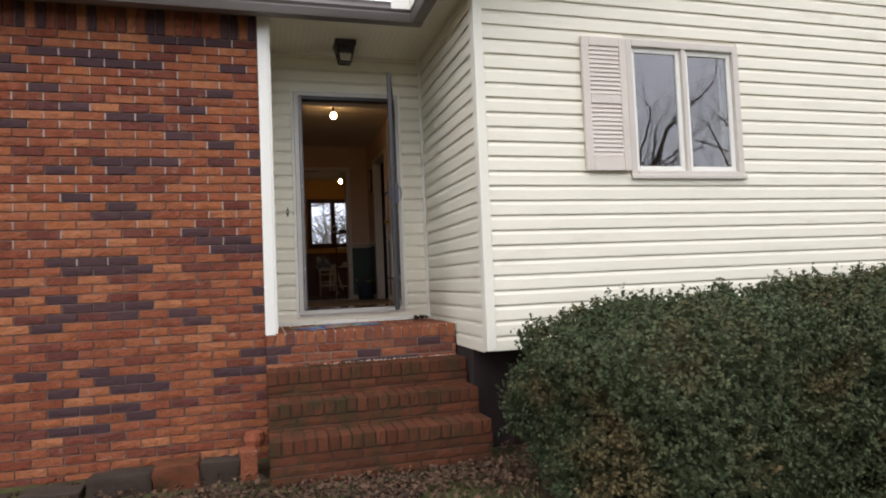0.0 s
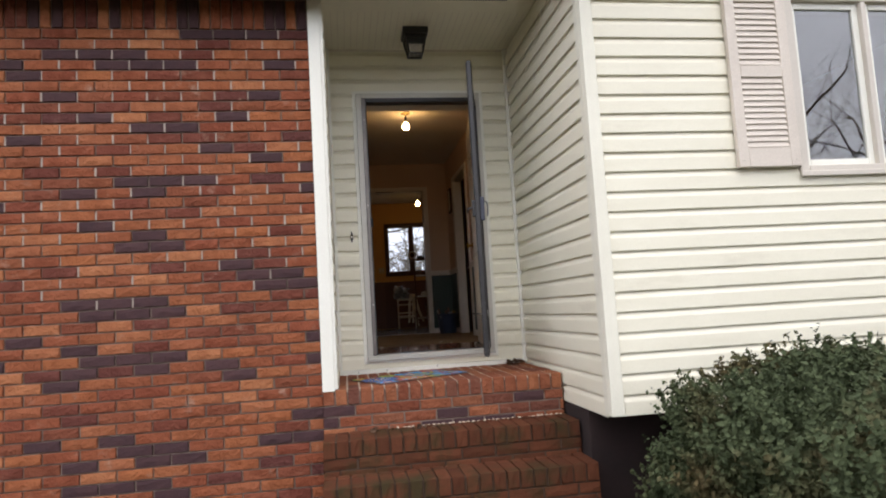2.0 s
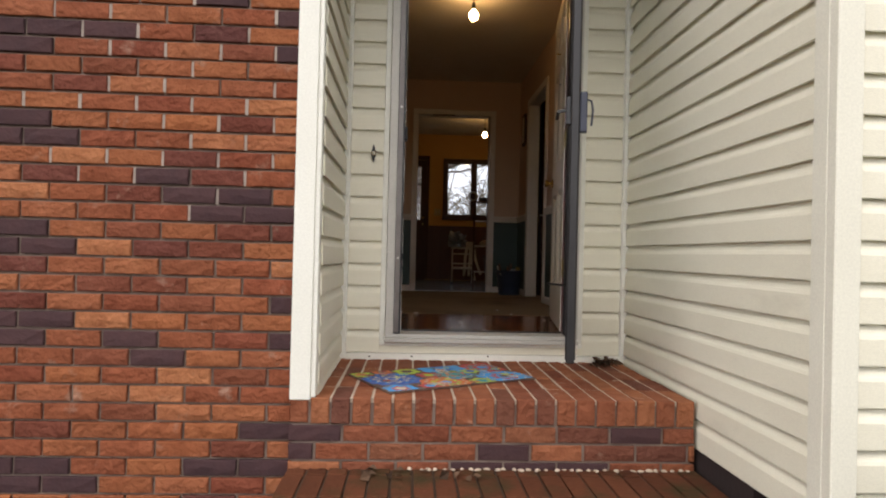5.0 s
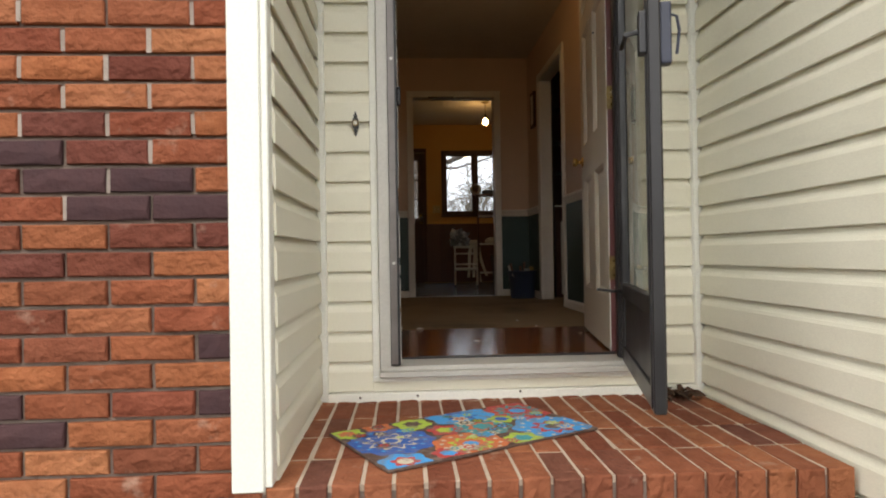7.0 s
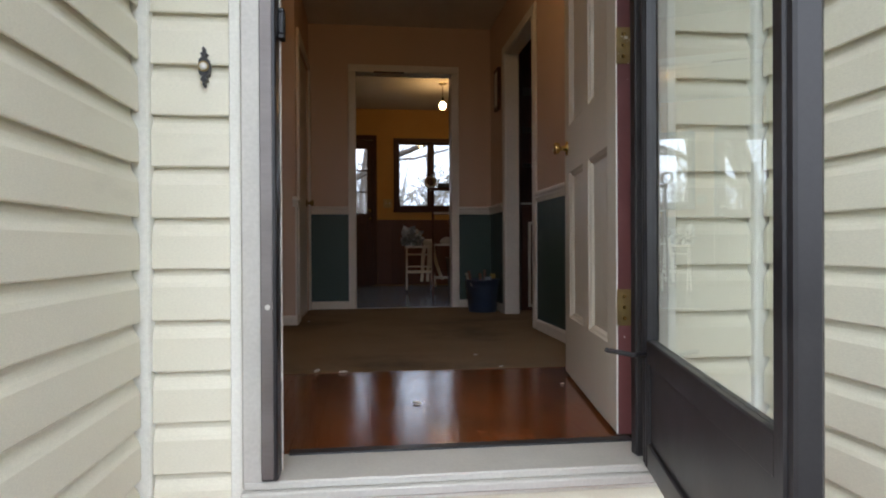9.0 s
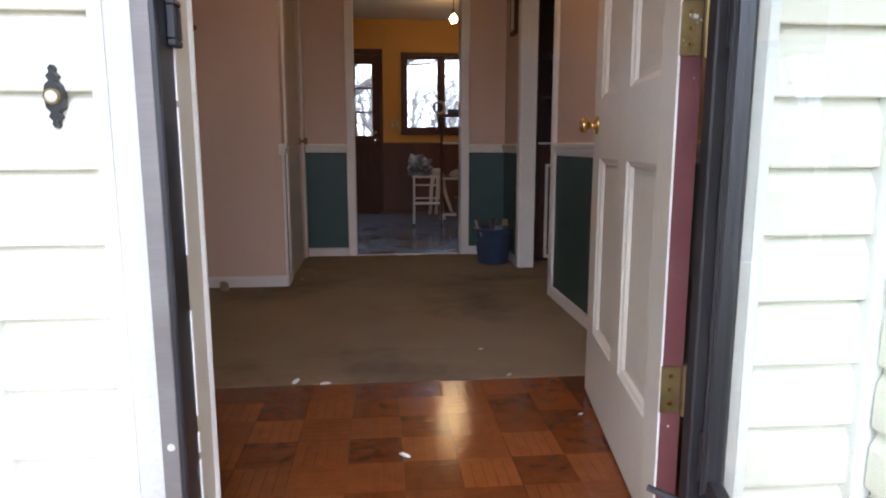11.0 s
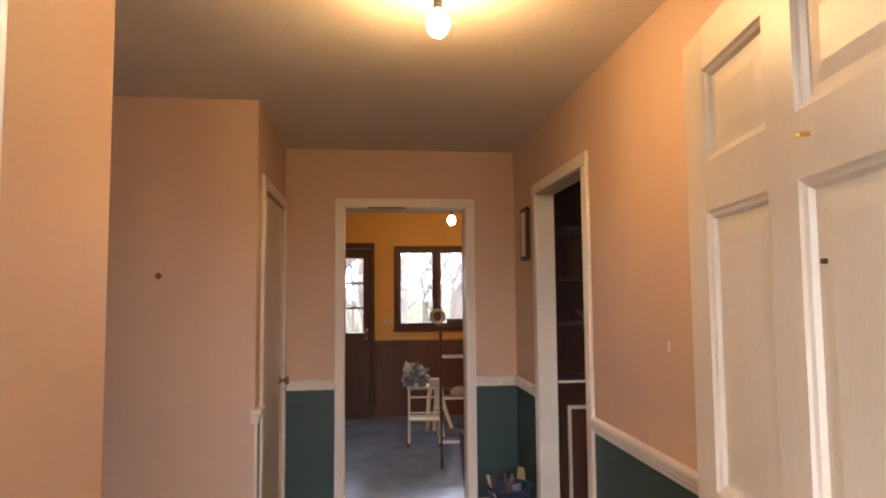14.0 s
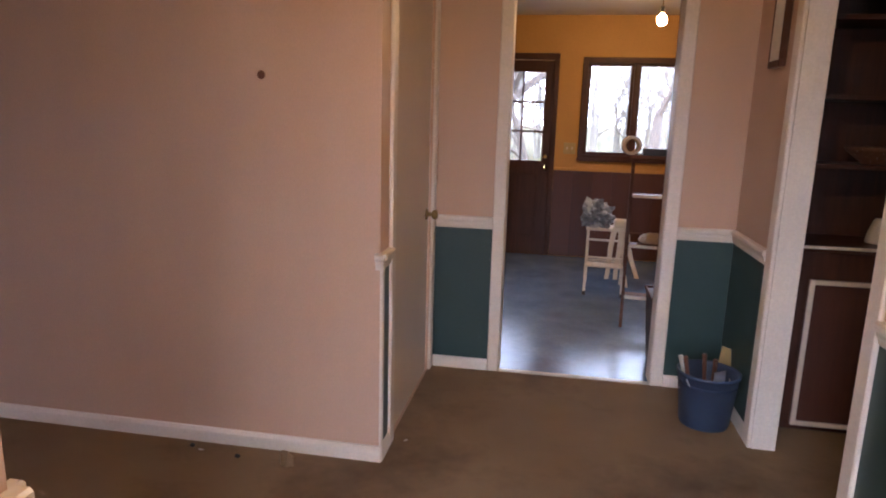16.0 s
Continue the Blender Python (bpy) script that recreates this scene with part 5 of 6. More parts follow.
bin_.matrix_basis = pose(2.325, 10.98, FL - 0.003)
sw = tagged(new("light_switch"), "yellowed double light switch plate by the back door", "light switch")
part("plate", boxes((1.665, 1.785, FAR_Y - 0.007, FAR_Y, 2.17, 2.285), bevel=0.003), "board_yellow", sw)
for x in (1.70, 1.75):
    part("toggle", boxes((x - 0.005, x + 0.005, FAR_Y - 0.017, FAR_Y - 0.007, 2.215, 2.24), bevel=0.002), "paper", sw)

# scraps on the floor
for i, (x, y, s, a) in enumerate(((1.22, 7.83, 0.03, 70), (1.33, 7.80, 0.022, 10), (2.02, 7.83, 0.014, 40), (1.96, 8.15, 0.012, 0), (1.60, 7.22, 0.022, -40), (2.18, 7.45, 0.012, 25), (1.0, 7.3, 0.01, 0), (1.02, 9.7, 0.012, 50), (0.2, 9.43, 0.014, 0))):
    ob = tagged(crumple("paper_scrap", (s, s * 0.35, s * 0.25), i * 1.7, "paper", 2, 0.5), "small white scrap lying on the floor", "scrap", "floor scraps")
    ob.matrix_basis = pose(x, y, FL, 0, 0, a)
card = bmesh.new()
cv = [card.verts.new(p) for p in ((-0.026, 0.010, 0.0), (0.006, -0.012, 0.0), (0.032, 0.004, 0.002), (-0.030, 0.030, 0.052), (0.004, 0.016, 0.058), (0.024, 0.022, 0.036))]
for q in ((0, 1, 4, 3), (1, 2, 5, 4)):
    card.faces.new([cv[k] for k in q])
bmesh.ops.solidify(card, geom=card.faces[:], thickness=0.0015)
tagged(turned(finish("folded_paper", card, "carton"), pose(0.597, 9.385, FL + 0.002)), "torn folded tan paper by the baseboard", "paper scrap")
for x, y in ((0.376, 9.41), (0.15, 9.45)):
    ob = tagged(crumple("debris", (0.014, 0.011, 0.009), x, "black", 2, 0.5), "small dark crumb of debris by the baseboard", "debris", "dark crumbs")
    ob.matrix_basis = pose(x, y, FL)


# ---- planting ----
def leaf_mesh(name, centres, normals, sizes, mat, parent, rng, fold=0.35, aspect=0.5):
    """Many small folded leaves, each two quads, in one mesh."""
    n = len(centres)
    t = rng.normal(size=(n, 3))
    along = np.cross(normals, t)
    along /= np.linalg.norm(along, axis=1, keepdims=True) + 1e-9
    across = np.cross(along, normals)
    L, W = sizes[:, None], sizes[:, None] * aspect
    base, tip = centres - along * L / 2, centres + along * L / 2
    lift = normals * W * fold
    v = np.stack([base, centres - across * W + lift, tip, centres + across * W + lift], 1).reshape(-1, 3)
    i = np.arange(n)[:, None] * 4
    f = np.concatenate([i + [0, 1, 2], i + [0, 2, 3]], 0)
    me = bpy.data.meshes.new(name)
    me.from_pydata(v.tolist(), [], f.tolist())
    me.materials.append(M[mat])
    ob = new(name, me)
    if parent is not None:
        ob.parent = parent
    return ob


def bush(x0, x1, y0, y1, top0, top1, seed, count, label):
    """A clipped evergreen: leaves crowded on and under a lumpy rounded-box surface, on a frame of twigs."""
    rng = np.random.default_rng(seed)
    b = tagged(new("bush"), label, "bush", "clipped evergreens")
    cx, cy, hx, hy = (x0 + x1) / 2, (y0 + y1) / 2, (x1 - x0) / 2, (y1 - y0) / 2
    d = rng.normal(size=(count, 3))
    d[:, 2] = np.abs(d[:, 2]) * 1.0 - 0.85 * (rng.random(count) < 0.5)
    d /= np.linalg.norm(d, axis=1, keepdims=True)
    p = 5.5
    r = 1 / (np.abs(d) ** p).sum(1) ** (1 / p)
    q = d * r[:, None]
    lump = np.array([noise.noise(Vector((a * 3.1 * hx, c * 3.1 * hy, e * 2.4)) + Vector((seed, 0, 0))) + 0.6 * noise.noise(Vector((a * 8 * hx, c * 8 * hy, e * 7)) + Vector((seed, 5, 0))) for a, c, e in q])
    depth = rng.random(count) ** 2.2
    s = 0.965 + 0.15 * lump - 0.20 * depth
    clump = np.array([noise.noise(Vector((a * 17 * hx, c * 17 * hy, e * 12)) + Vector((seed, 9, 0))) for a, c, e in q])
    s = s + 0.05 * clump
    x = cx + q[:, 0] * hx * s
    y = cy + q[:, 1] * hy * s
    frac = (x - x0) / (x1 - x0)
    topz = top0 + (top1 - top0) * frac
    mid = topz * 0.46
    z = mid + q[:, 2] * (topz - mid) * s
    pos = np.stack([x, y, z], 1)
    keep = pos[:, 2] > 0.05
    pos = pos[keep]
    shoot = pos[(pos[:, 2] > 0.12) & (rng.random(len(pos)) < 0.10) & (depth[keep] < 0.12)]
    lean = (shoot - [cx, cy, 0.2]) * [0.45, 0.45, 0.9] + rng.normal(scale=0.25, size=shoot.shape)
    lean /= np.linalg.norm(lean, axis=1, keepdims=True)
    reach = 0.03 + 0.055 * rng.random((len(shoot), 1)) ** 2
    ups = [shoot + lean * reach * k / 9 + rng.normal(scale=0.012 - 0.0004 * k, size=shoot.shape) for k in range(14)]
    pos = np.concatenate([pos] + ups)
    n = len(pos)
    nor = (pos - [cx, cy, 0.5]) / [hx, hy, 0.6] + rng.normal(scale=1.3, size=(n, 3))
    nor /= np.linalg.norm(nor, axis=1, keepdims=True)
    leaf_mesh("foliage", pos, nor, 0.016 + 0.019 * rng.random(n), "leaf", b, rng, 0.3, 0.34)
    bm = bmesh.new()
    for i in range(70):
        k = rng.integers(n)
        e = Vector(pos[k])
        s0 = Vector((cx + (e.x - cx) * 0.35, cy + (e.y - cy) * 0.35, 0.03))
        m_ = s0.lerp(e, 0.55) + Vector(rng.normal(scale=0.04, size=3))
        tube([s0, m_, e], [0.012, 0.007, 0.003], 5, bm)
    part("branches", bm, "twig", b)
    core = bmesh.new()
    bmesh.ops.create_icosphere(core, subdivisions=3, radius=1)
    for v in core.verts:
        dd = v.co.normalized()
        rr = 1 / sum(abs(c) ** p for c in dd) ** (1 / p) * (0.70 + 0.10 * noise.noise(dd * 6))
        xx = cx + dd.x * rr * hx
        tz = top0 + (top1 - top0) * (xx - x0) / (x1 - x0)
        v.co = Vector((xx, cy + dd.y * rr * hy, max(0.06, tz * 0.46 + dd.z * rr * tz * 0.54)))
    part("inner_foliage", core, "leaf", b, "shaded inner foliage")
    return b


bush(2.40, 4.40, 3.15, 4.66, 1.06, 1.17, 3, 100000, "dense dark green clipped evergreen bush by the steps")
bush(4.15, 6.6, 3.0, 4.68, 1.20, 1.27, 5, 100000, "dense evergreen bush with some browned leaves")

# edging stones and leaf litter
def rough_block(w, h, seed):
    """A weathered block: a softened box, cut up and pushed unevenly."""
    bm = boxes((-w / 2, w / 2, -0.09, 0.09, -0.06, h), bevel=0.014, seg=2)
    bmesh.ops.subdivide_edges(bm, edges=bm.edges[:], cuts=4, use_grid_fill=True)
    for v in bm.verts:
        k = noise.noise(v.co * 9 + Vector((seed * 3.7, 0, 0))) + 0.5 * noise.noise(v.co * 24 + Vector((seed, 2, 0)))
        v.co += Vector((v.co.x / w, v.co.y / 0.18, (v.co.z - h / 2) / h)) * 0.045 * k
    return bm


for i, (x, w, h, mt) in enumerate(((-0.50, 0.34, 0.08, "concrete"), (-0.11, 0.40, 0.14, "concrete"), (0.24, 0.28, 0.17, "step"), (0.52, 0.27, 0.16, "concrete"), (-0.95, 0.36, 0.07, "concrete"))):
    ob = tagged(finish("edging_block", rough_block(w, h, i), mt, smooth=True), "damp grey edging block along the brick wall", "edging block", "edging blocks")
    ob.matrix_basis = pose(x, 5.20 + 0.02 * (i % 2), 0.02, random.uniform(-3, 3), random.uniform(-2, 2), random.uniform(-4, 4))
ob = tagged(finish("edging_brick", boxes((-0.055, 0.055, -0.09, 0.09, -0.06, 0.21), bevel=0.008, seg=2), "paver"), "upright reddish brick beside the steps", "brick")
ob.matrix_basis = pose(0.70, 5.18, 0.02, 0, 0, 6)
ob = tagged(finish("edging_stone", lathe([(0.0, 0.0), (0.06, 0.0), (0.075, 0.05), (0.06, 0.10), (0.0, 0.115)], 12), "paver"), "round reddish stone on the edging brick", "stone")
ob.matrix_basis = pose(0.745, 5.30, 0.215)
tagged(turned(finish("paving_stone", boxes((-0.2, 0.2, -0.12, 0.12, -0.04, 0.03), bevel=0.012, seg=2), "concrete"), pose(1.52, 4.42, 0.03, 1, 0, 8)), "flat dark paving stone in the leaves", "paving stone")

rng = np.random.default_rng(11)
n = 11000
lx = rng.uniform(-2.2, 3.2, n)
ly = np.where(rng.random(n) < 0.6, rng.normal(4.55, 0.22, n), rng.uniform(1.0, 5.55, n))
ok = ~((lx > SX0 - 0.02) & (lx < SX1 + 0.02) & (ly > 4.80)) & (ly < 5.6)
lx, ly = lx[ok], ly[ok]
pos = np.stack([lx, ly, 0.055 + 0.03 * rng.random(len(lx))], 1)
nor = np.stack([rng.normal(scale=0.5, size=len(lx)), rng.normal(scale=0.5, size=len(lx)), np.ones(len(lx))], 1)
nor /= np.linalg.norm(nor, axis=1, keepdims=True)
tagged(leaf_mesh("leaf_litter", pos, nor, 0.018 + 0.036 * rng.random(len(lx)) ** 2, "dead_leaf", None, rng, 0.6, 0.42), "dry brown fallen leaves on the ground", "leaves", kind="stuff")
n = 16000
gx, gy = rng.uniform(-5, 7, n), rng.uniform(-4, 4.75, n)
pos = np.stack([gx, gy, 0.045 + 0.02 * rng.random(n)], 1)
nor = np.stack([rng.normal(size=n), rng.normal(size=n), 0.3 * rng.random(n)], 1)
nor /= np.linalg.norm(nor, axis=1, keepdims=True)
tagged(leaf_mesh("grass", pos, nor, 0.05 + 0.05 * rng.random(n), "grass", None, rng, 0.1, 0.06), "short yellow-green winter grass", "grass", kind="stuff")
pos = np.array([[1.10 + 0.5 * rng.random(), 5.50 + 0.11 * rng.random(), 0.728 + 0.008 * rng.random()] for _ in range(16)])
nor = rng.normal(size=(16, 3)) * 0.35 + [0, 0, 1]
nor /= np.linalg.norm(nor, axis=1, keepdims=True)
tagged(leaf_mesh("step_leaves", pos, nor, 0.025 + 0.03 * rng.random(16), "dead_leaf", None, rng, 0.6, 0.4), "dry leaf bits lying on the top step", "leaves", kind="stuff")
pos = np.array([[ALC_R - 0.04 - 0.16 * rng.random(), BACK_Y - 0.04 - 0.14 * rng.random(), PORCH + 0.008 + 0.02 * rng.random()] for _ in range(34)])
nor = rng.normal(size=(34, 3)) * 0.6 + [0, 0, 1]
nor /= np.linalg.norm(nor, axis=1, keepdims=True)
tagged(leaf_mesh("corner_leaves", pos, nor, 0.03 + 0.04 * rng.random(34), "dead_leaf", None, rng, 0.6, 0.3), "dry leaves blown into the porch corner", "leaves", kind="stuff")


def bare_tree(height, seed, girth=0.16, levels=5):
    """A winter tree: tapered trunk, forking limbs and many fine twigs."""
    rng_ = random.Random(seed)
    t = new("bare_tree")
    trunk, crown = bmesh.new(), bmesh.new()

    def limb(p, d, length, r, level):
        pts, rad, q = [p], [r], d.copy()
        k = 4 if level < 3 else 3
        for i in range(k):
            q = (q + Vector((rng_.gauss(0, 0.16), rng_.gauss(0, 0.16), rng_.gauss(0.03, 0.1)))).normalized()
            pts.append(pts[-1] + q * length / k)
            rad.append(r * (1 - 0.45 * (i + 1) / k))
        tube(pts, rad, 8 if level == 0 else (5 if level < 3 else 3), trunk if level < 1 else crown, level < 2)
        if level >= levels:
            return
        for i in range(3 if level < 2 else rng_.choice((2, 3, 3))):
            a = rng_.uniform(0, 2 * math.pi)
            side_ = q.orthogonal().normalized()
            side_.rotate(Matrix.Rotation(a, 3, q))
            lean = rng_.uniform(0.45, 1.0)
            at = pts[-1] if i == 0 else pts[rng_.choice((2, len(pts) - 1))]
            limb(at, (q + side_ * lean).normalized(), length * rng_.uniform(0.6, 0.82), rad[-1] * (0.8 if i == 0 else 0.62), level + 1)

    limb(Vector((0, 0, -0.1)), Vector((0, 0, 1)), height * 0.28, girth, 0)
    part("trunk", trunk, "twig", t)
    part("crown", crown, "twig", t)
    return t


BACK_TREES = 2.2
tree = tagged(bare_tree(9.0, 4, levels=6), "tall bare winter tree with grey branches", "tree", "bare trees")
tree.matrix_basis = pose(5.5, -6.5, 0.03)
tree2 = tagged(bare_tree(10.0, 9, levels=6), "tall bare winter tree with grey branches", "tree", "bare trees")
tree2.matrix_basis = pose(3.4, 20.5, 0.03)
for x, y, a, src, k in ((8.7, -2.4, 80, tree2, 0.9), (10.6, -4.2, 215, tree, 1.0), (7.3, -3.4, 20, tree, 0.8), (12.2, -2.2, 320, tree2, 1.0), (8.0, -4.9, 200, tree2, 0.75), (9.7, -3.1, 10, tree2, 0.7), (11.5, -5.8, 130, tree2, 1.0), (9.5, -7.5, 140, tree2, 1.1), (15.5, -2.5, 300, tree, 1.2), (1.0, -13, 40, tree, 1.0), (11.6, -3.4, 40, tree, 1.0), (13.4, -2.9, 110, tree2, 1.05), (-1.6, 18.8, 20, tree2, 2.0), (-4.8, 17.6, 130, tree, 1.9), (-7.4, 18.4, 250, tree, 2.0), (1.8, 24, 70, tree, 2.3), (-5.5, -8, 150, tree2, 1.0), (2.3, 17.6, 100, tree2, 0.8), (-1.8, 25.0, 250, tree, 1.2),
                        (-3.2, 20.5, 60, tree, BACK_TREES), (-6.0, 19.5, 200, tree2, BACK_TREES), (-8.5, 21, 90, tree2, BACK_TREES), (0.0, 22, 300, tree2, BACK_TREES), (0.8, 27, 120, tree2, 1.0), (5.2, 29, 20, tree, 1.0), (9.5, 25, 170, tree, 1.0), (4.6, 22, 10, tree, 1.0)):
    copy_thing(src, pose(x, y, 0.03, 0, 0, a) @ Matrix.Scale(k, 4))
rng = np.random.default_rng(21)
wb = bmesh.new()
for i in range(430):
    a = rng.uniform(0, 2 * math.pi) if i < 240 else rng.normal(math.pi / 2, 0.45)
    r = rng.uniform(48, 62)
    x, y, h = r * math.cos(a), r * math.sin(a), rng.uniform(5, 10)
    tube([(x, y, 0), (x + rng.normal(0, 0.3), y, h * 0.5), (x + rng.normal(0, 0.8), y, h)], [0.16, 0.11, 0.02], 4, wb, False)
    for k in range(9):
        z = h * rng.uniform(0.25, 0.9)
        tube([(x, y, z), (x + rng.normal(0, 1.0), y + rng.normal(0, 1.0), z + rng.uniform(0.6, 1.8)), (x + rng.normal(0, 1.6), y + rng.normal(0, 1.6), z + rng.uniform(1.4, 2.6))], [0.06, 0.035, 0.01], 3, wb, False)
tagged(finish("far_woods", wb, "woods"), "grey line of bare winter woods", "woods", kind="stuff")

# ---- siding boards ----


def clad(parent, facing, at, a, b, z0, z1, PITCH, holes=()):
    """Lapped boards on a wall facing -y ('y'), -x ('-x') or +x ('+x'), cut at the holes (from, to, bottom, top)."""
    n_ = int(round((z1 - z0) / PITCH + 0.499))
    for i in range(n_):
        z = z0 + i * PITCH
        spans = [(a, b)]
        for ha, hb, hz0, hz1 in holes:
            if z + PITCH * 0.5 > hz0 and z + PITCH * 0.5 < hz1:
                spans = [(s, e) for s, e in [(a, ha), (hb, b)] if e - s > 0.01]
        for s, e in spans:
            if facing == "y":
                m = pose(s, at, z)
            elif facing == "-x":
                m = pose(at, e, z, 0, 0, -90)
            else:
                m = pose(at, s, z, 0, 0, 90)
            board(parent, e - s, m, PITCH)


Z0, PW, PA = 0.812, 0.1108, 0.1140
clad(wall_wing, "y", WING_Y + 0.014, 2.45, 9.0, Z0, 3.6, PW, [(3.645, 4.725, 2.09, 3.2)])
for i in range(12):
    z = Z0 + 26 * PW + i * PW
    s = 2.45 + max(0.0, z + PW - 3.62) * 2.45
    board(gable, (5.7 - s) * 2, pose(s, WING_Y + 0.014, z), PW)
clad(wall_porch_r, "-x", ALC_R + 0.014, WING_Y + 0.08, BACK_Y - 0.028, 0.797, SOF - 0.05, 0.1131)
clad(wall_porch_l, "+x", ALC_L - 0.014, BRICK_Y + 0.03, BACK_Y - 0.03, 1.0155 - PA, SOF - 0.05, PA)
clad(wall_back, "y", BACK_Y + 0.014, ALC_L + 0.022, ALC_R - 0.022, 1.0155 - PA, SOF - 0.05, PA, [(1.13, 2.18, 1.06, 3.19)])
clad(wall_left, "y", 5.703, -6.0, -1.18, 0.862, 3.4, PA, [(-2.96, -1.2, 1.74, 3.11)])

# ---- parquet ----
PQ = 0.1524


def fingers(turn):
    rows = []
    for k in range(5):
        a, b = k * PQ / 5 + 0.0004, (k + 1) * PQ / 5 - 0.0004
        rows.append((a, b, 0.0005, PQ - 0.0005, -0.008, 0.0) if turn else (0.0005, PQ - 0.0005, a, b, -0.008, 0.0))
    bm = boxes(*rows)
    me = bpy.data.meshes.new("parquet_square")
    bm.to_mesh(me)
    bm.free()
    me.materials.append(M["parquet_b" if turn else "parquet"])
    return me


SQ = [fingers(False), fingers(True)]
for i in range(10):
    for j in range(8):
        x, y = 0.985 + (i - 0) * PQ, 6.735 + j * PQ
        if y > 7.7:
            continue
        ob = new("parquet_square", SQ[(i + j) % 2])
        ob.parent = floor_entry
        ob.location = (x, y, FL - 0.0025 + random.uniform(-0.0004, 0.0004))
structure("floor_entry_edge", boxes((0.882, 0.984, 6.735, 7.8, FL - 0.011, FL - 0.003)), "parquet", "oak strip beside the parquet", "floor")

# ---- bricks ----
BW, BH, PX, PZ, COURSE_0 = 0.193, 0.058, 0.203, 0.0675, 1.6195
# dark flashed bricks, course by course: start and count
DARK_RUNS = {-19: "-6*2", -18: "-3*1", -17: "-6*3", -15: "-6*1 -4*2", -14: "-4*2 0*2", -13: "-7*1 -5*1", -12: "1*1", -8: "-6*1 -1*1",
             -7: "-6*1 -4*1 -2*1 1*1", -6: "-8*1 -5*3", -5: "-6*1 1*1", -4: "-7*1", -2: "-5*3", -1: "-6*3", 0: "0*2", 1: "-1*2",
             2: "-1*1", 4: "-4*2", 5: "-4*1", 6: "-5*1", 8: "-8*1", 9: "-6*1 -4*1 1*1", 10: "-4*3", 11: "1*1",
             12: "0*1", 13: "-2*1", 14: "-7*1", 15: "-4*2", 16: "-5*1 -1*1", 18: "-6*1 0*1", 20: "-7*1", 21: "-8*1 -5*3 0*1",
             22: "-6*3", 24: "-2*3"}
DARK = {(k, int(r.split("*")[0]) + i) for k, runs in DARK_RUNS.items() for r in runs.split() for i in range(int(r.split("*")[1]))}
CUTS = {}


def brick_data(w, h, deep, mt, variant):
    """A brick with its lower left front corner at the origin, front on -y, edges worn and face uneven."""
    key = (round(w, 3), round(h, 3), round(deep, 3), mt, variant)
    if key in CUTS:
        return CUTS[key]
    r = random.Random(int(key[0] * 1e6 + key[1] * 1e4) + variant * 77)
    bm = bmesh.new()
    c = 0.0035

    def jit(s):
        return r.uniform(-s, s)

    back = [bm.verts.new(p) for p in ((0, deep, 0), (w, deep, 0), (w, deep, h), (0, deep, h))]
    rim = [bm.verts.new((x + jit(0.0015), c, z + jit(0.0012))) for x, z in ((0, 0), (w, 0), (w, h), (0, h))]
    xs = [c, w * 0.3 + jit(w * 0.08), w * 0.66 + jit(w * 0.08), w - c]
    low = [bm.verts.new((x, jit(0.002), c + jit(0.001))) for x in xs]
    mid = [bm.verts.new((x, jit(0.0025) - 0.001, h / 2 + jit(h * 0.15))) for x in xs]
    upp = [bm.verts.new((x, jit(0.002), h - c + jit(0.001))) for x in xs]
    for a, b in ((0, 1), (1, 2), (2, 3), (3, 0)):
        bm.faces.new((back[a], back[b], rim[b], rim[a]))
    bm.faces.new((rim[0], rim[1], *low[::-1]))
    bm.faces.new((rim[2], rim[3], *upp))
    bm.faces.new((rim[1], rim[2], upp[3], mid[3], low[3]))
    bm.faces.new((rim[3], rim[0], low[0], mid[0], upp[0]))
    for k in range(3):
        bm.faces.new((low[k], low[k + 1], mid[k + 1], mid[k]))
        bm.faces.new((mid[k], mid[k + 1], upp[k + 1], upp[k]))
    bmesh.ops.recalc_face_normals(bm, faces=bm.faces)
    me = bpy.data.meshes.new("brick")
    bm.to_mesh(me)
    bm.free()
    me.materials.append(M[mt])
    CUTS[key] = me
    return me


def lay(parent, w, h, deep, mt, m):
    ob = new("brick", brick_data(w, h, deep, mt, random.randrange(6)))
    ob.parent = parent
    ob.matrix_basis = m


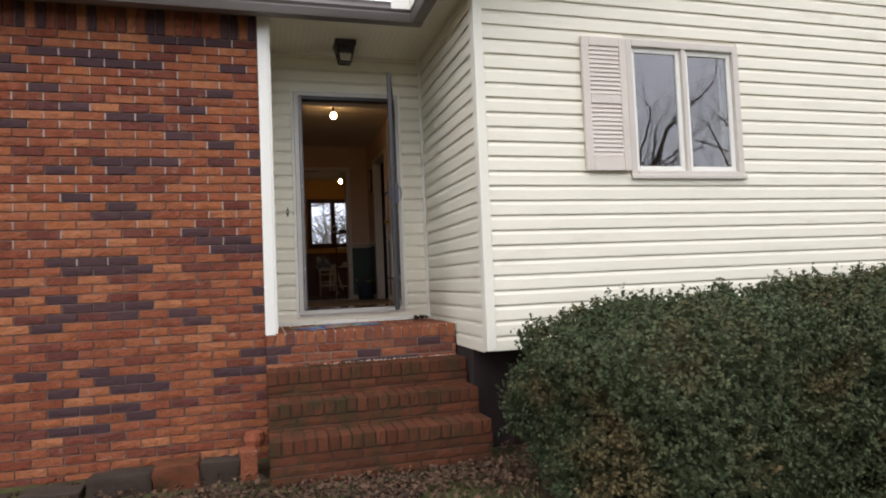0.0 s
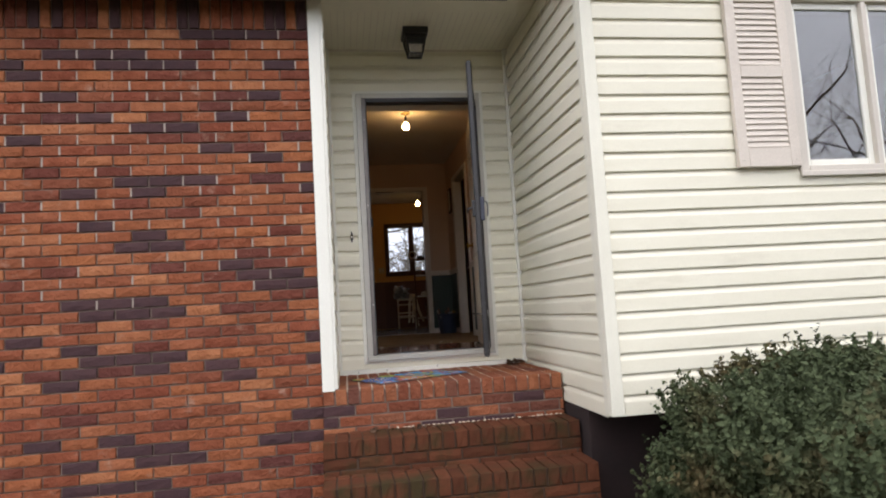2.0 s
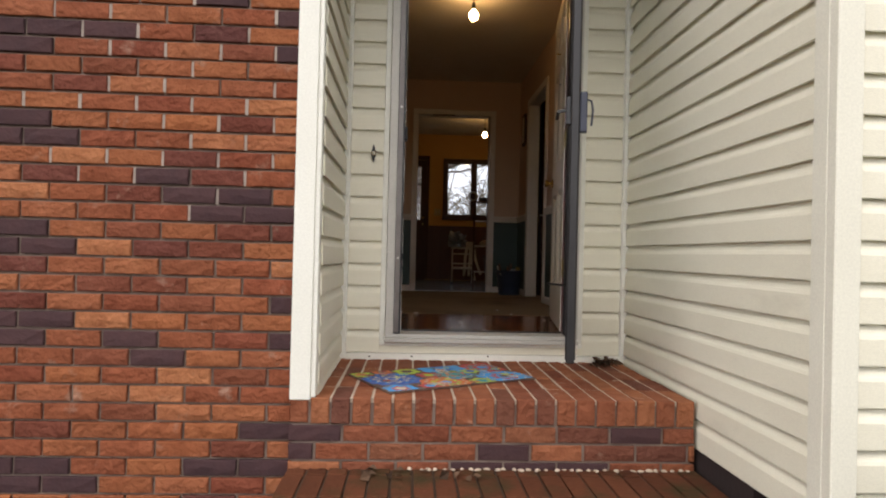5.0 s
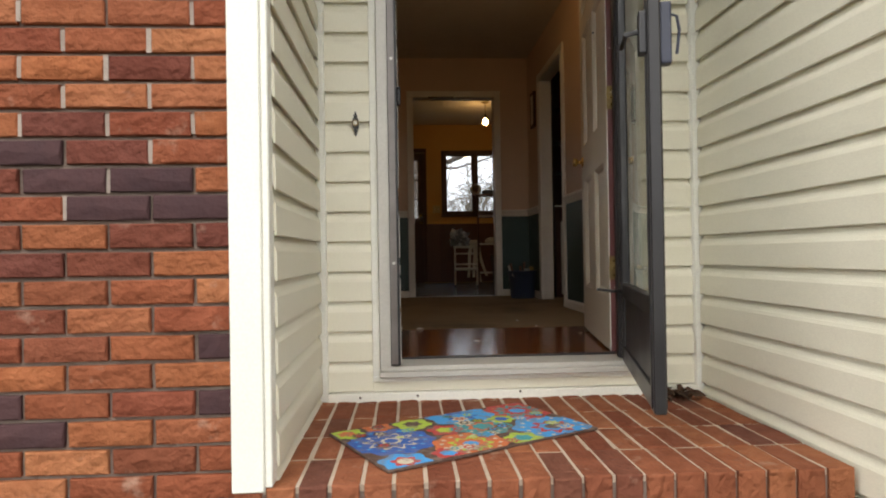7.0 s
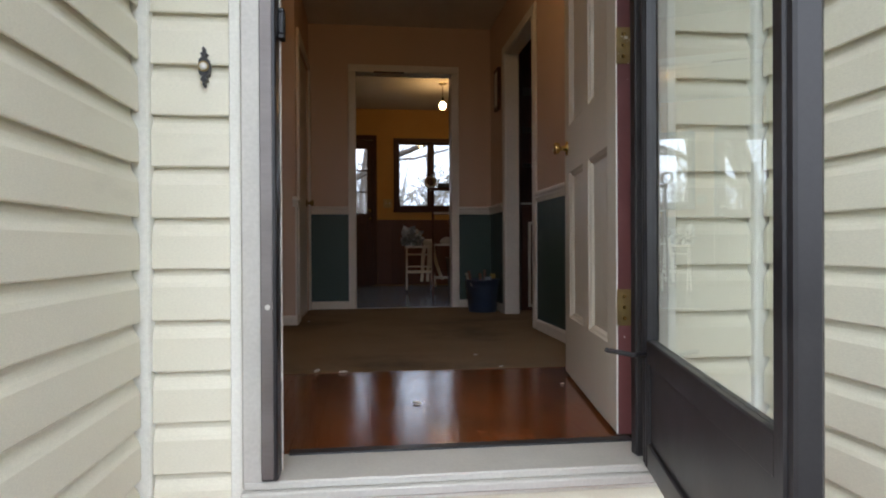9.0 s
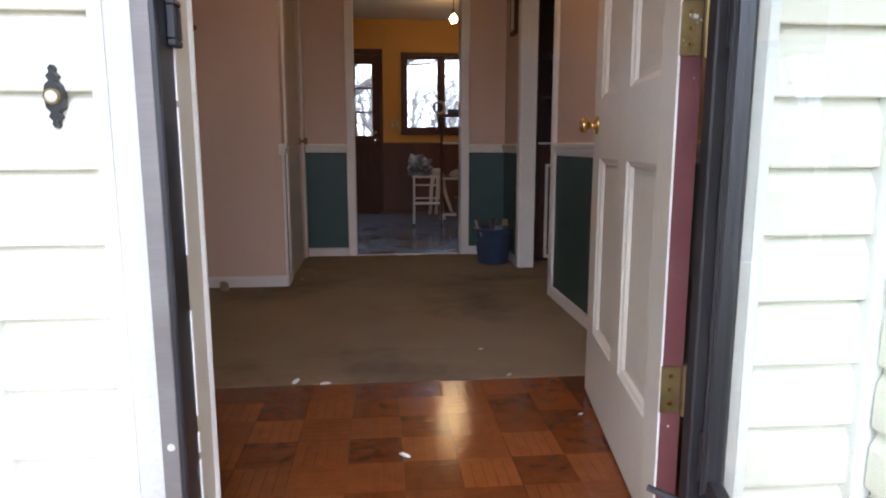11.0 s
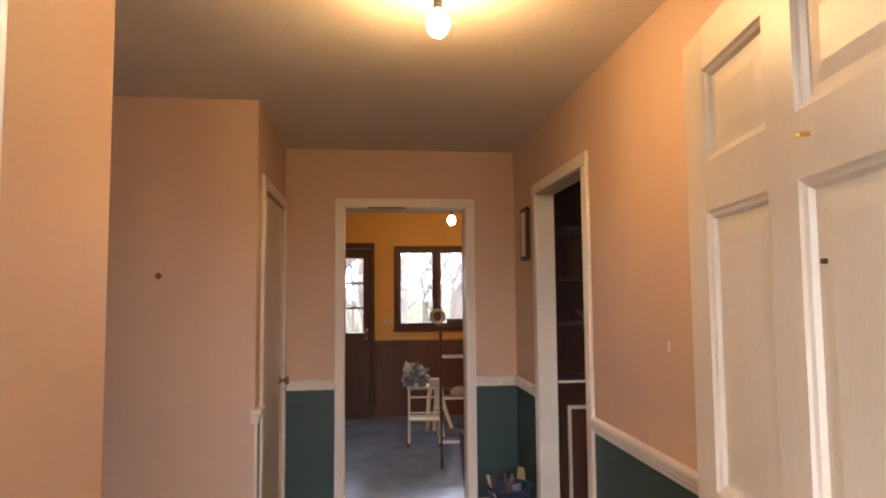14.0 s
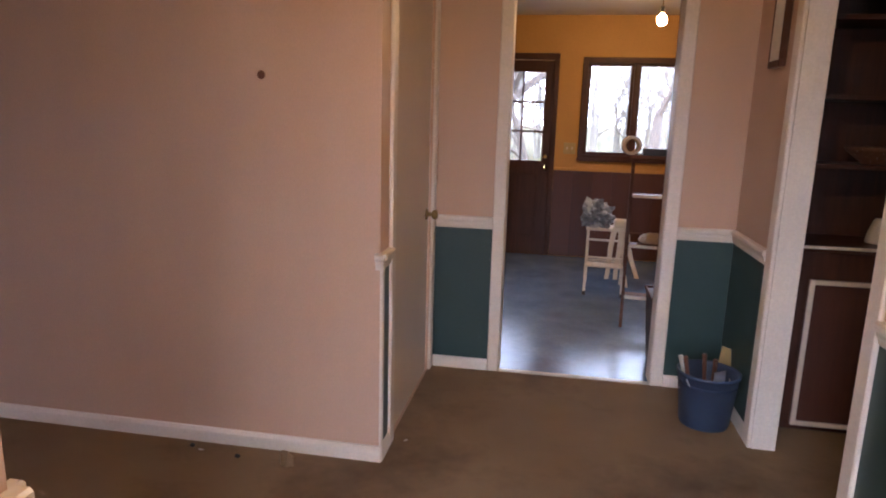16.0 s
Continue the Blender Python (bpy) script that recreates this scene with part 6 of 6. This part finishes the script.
def coursed(parent, x0, x1, y, z_lo, z_hi, near, dark=()):
    """Running bond on a wall facing -y; bricks inside near (x, z ranges) are single objects, the rest one mesh a colour."""
    joints = bmesh.new()
    rest = {"brick_far": bmesh.new(), "brick_dark": bmesh.new()}
    k0, k1 = int(math.floor((z_lo - COURSE_0) / PZ)), int(math.ceil((z_hi - COURSE_0) / PZ))
    for k in range(k0, k1):
        z = COURSE_0 + k * PZ + 0.005
        ph = 0.449 if k % 2 == 0 else 0.5505
        for n_ in range(int((x0 - ph) / PX) - 2, int((x1 - ph) / PX) + 2):
            a, b = max(x0, ph + n_ * PX + 0.005), min(x1, ph + n_ * PX + 0.005 + BW)
            if b - a < 0.02:
                continue
            dk = (k, n_) in dark
            yy = y + random.uniform(-0.0025, 0.0015)
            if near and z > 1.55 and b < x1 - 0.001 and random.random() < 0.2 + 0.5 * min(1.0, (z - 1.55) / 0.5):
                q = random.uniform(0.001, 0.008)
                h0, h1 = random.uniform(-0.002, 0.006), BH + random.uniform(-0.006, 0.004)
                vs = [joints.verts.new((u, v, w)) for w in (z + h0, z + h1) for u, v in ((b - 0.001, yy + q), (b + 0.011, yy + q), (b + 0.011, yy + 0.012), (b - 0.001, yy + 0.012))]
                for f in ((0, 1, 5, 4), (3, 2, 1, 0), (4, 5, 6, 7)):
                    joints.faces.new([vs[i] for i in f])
            if near and near[0] < a < near[1] and near[2] < z < near[3]:
                lay(parent, b - a, BH, 0.03, "brick_dark" if dk else "brick", pose(a, yy, z, 0, 0, 0))
            else:
                bm = rest["brick_dark" if dk else "brick_far"]
                me = brick_data(b - a, BH, 0.03, "brick", random.randrange(6))
                vs = [bm.verts.new((v.co.x + a, v.co.y + yy, v.co.z + z)) for v in me.vertices]
                for p in me.polygons:
                    bm.faces.new([vs[i] for i in p.vertices])
    if len(joints.verts):
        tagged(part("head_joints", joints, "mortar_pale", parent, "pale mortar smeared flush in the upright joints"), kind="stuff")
    for mt, bm in rest.items():
        if len(bm.verts):
            tagged(part("brick_field", bm, mt, parent), kind="stuff")
        else:
            bm.free()


coursed(wall_brick, -1.18, 0.842, BRICK_Y, 0.0, 3.30, (-0.9, 0.85, 0.9, 2.85), DARK)
# Soldier course; its share of dark bricks is raised for the eave's shade.
for i in range(30):
    x = -1.18 + i * 0.0674
    me = brick_data(0.0585, 0.193, 0.03, "brick_dark" if random.random() < 0.35 else "brick", random.randrange(6))
    ob = new("brick", me)
    ob.parent = wall_brick
    ob.matrix_basis = pose(x, BRICK_Y + random.uniform(-0.003, 0.002), 3.311)
coursed(wall_base, -6.0, -1.184, BRICK_Y + 0.012, 0.0, 0.84, None)

# porch paving and steps
ROW = 0.0765
cols = int((SX1 - SX0) / ROW)
step_x = (SX1 - SX0) / cols


def rowlock(y, z, length, high, mt):
    """Bricks on edge side by side along x, their ends forming the nosing."""
    for i in range(cols):
        x = SX0 + i * step_x + 0.005
        zz = z + random.uniform(-0.002, 0.002)
        lay(steps_core, step_x - 0.010, high, length, mt, Matrix.Translation((x, y + random.uniform(-0.003, 0.003), zz - high)))


def flat_row(y, z, length, mt):
    for i in range(cols):
        x = SX0 + i * step_x + 0.0045
        me = brick_data(step_x - 0.009, length, 0.03, mt, random.randrange(6))
        ob = new("brick", me)
        ob.parent = steps_core
        ob.matrix_basis = pose(x, y, z + random.uniform(-0.0015, 0.0015), -90, 0, 0)


rowlock(5.638, PORCH, 0.205, 0.095, "paver")
for i in range(3):
    flat_row(5.638 + 0.216 * (i + 1), PORCH, 0.206, "paver")
flat_row(5.638 + 0.864, PORCH, 0.10, "paver")
for y, z in TREADS:
    rowlock(y, z, 0.2, 0.095, "step")
    flat_row(y + 0.21, z, 0.062, "step")


def stretcher(y, z_top, z_bot, mt):
    z, i = z_top - 0.0, 0
    while z - BH > z_bot - 0.06:
        z -= PZ
        off = 0.5 * PX * (i % 2)
        x = SX0 - off
        while x < SX1 - 0.02:
            a, b = max(SX0 + 0.002, x), min(SX1 - 0.002, x + BW)
            if b - a > 0.02:
                lay(steps_core, b - a, BH, 0.02, "brick_dark" if mt == "paver" and random.random() < 0.25 else mt, Matrix.Translation((a, y + random.uniform(-0.002, 0.002), z + 0.003)))
            x += PX
        i += 1


stretcher(5.642, PORCH - 0.098, 0.72, "paver")
stretcher(5.366, 0.72 - 0.098, 0.525, "step")
stretcher(5.106, 0.525 - 0.098, 0.335, "step")
stretcher(4.836, 0.335 - 0.098, 0.05, "step")
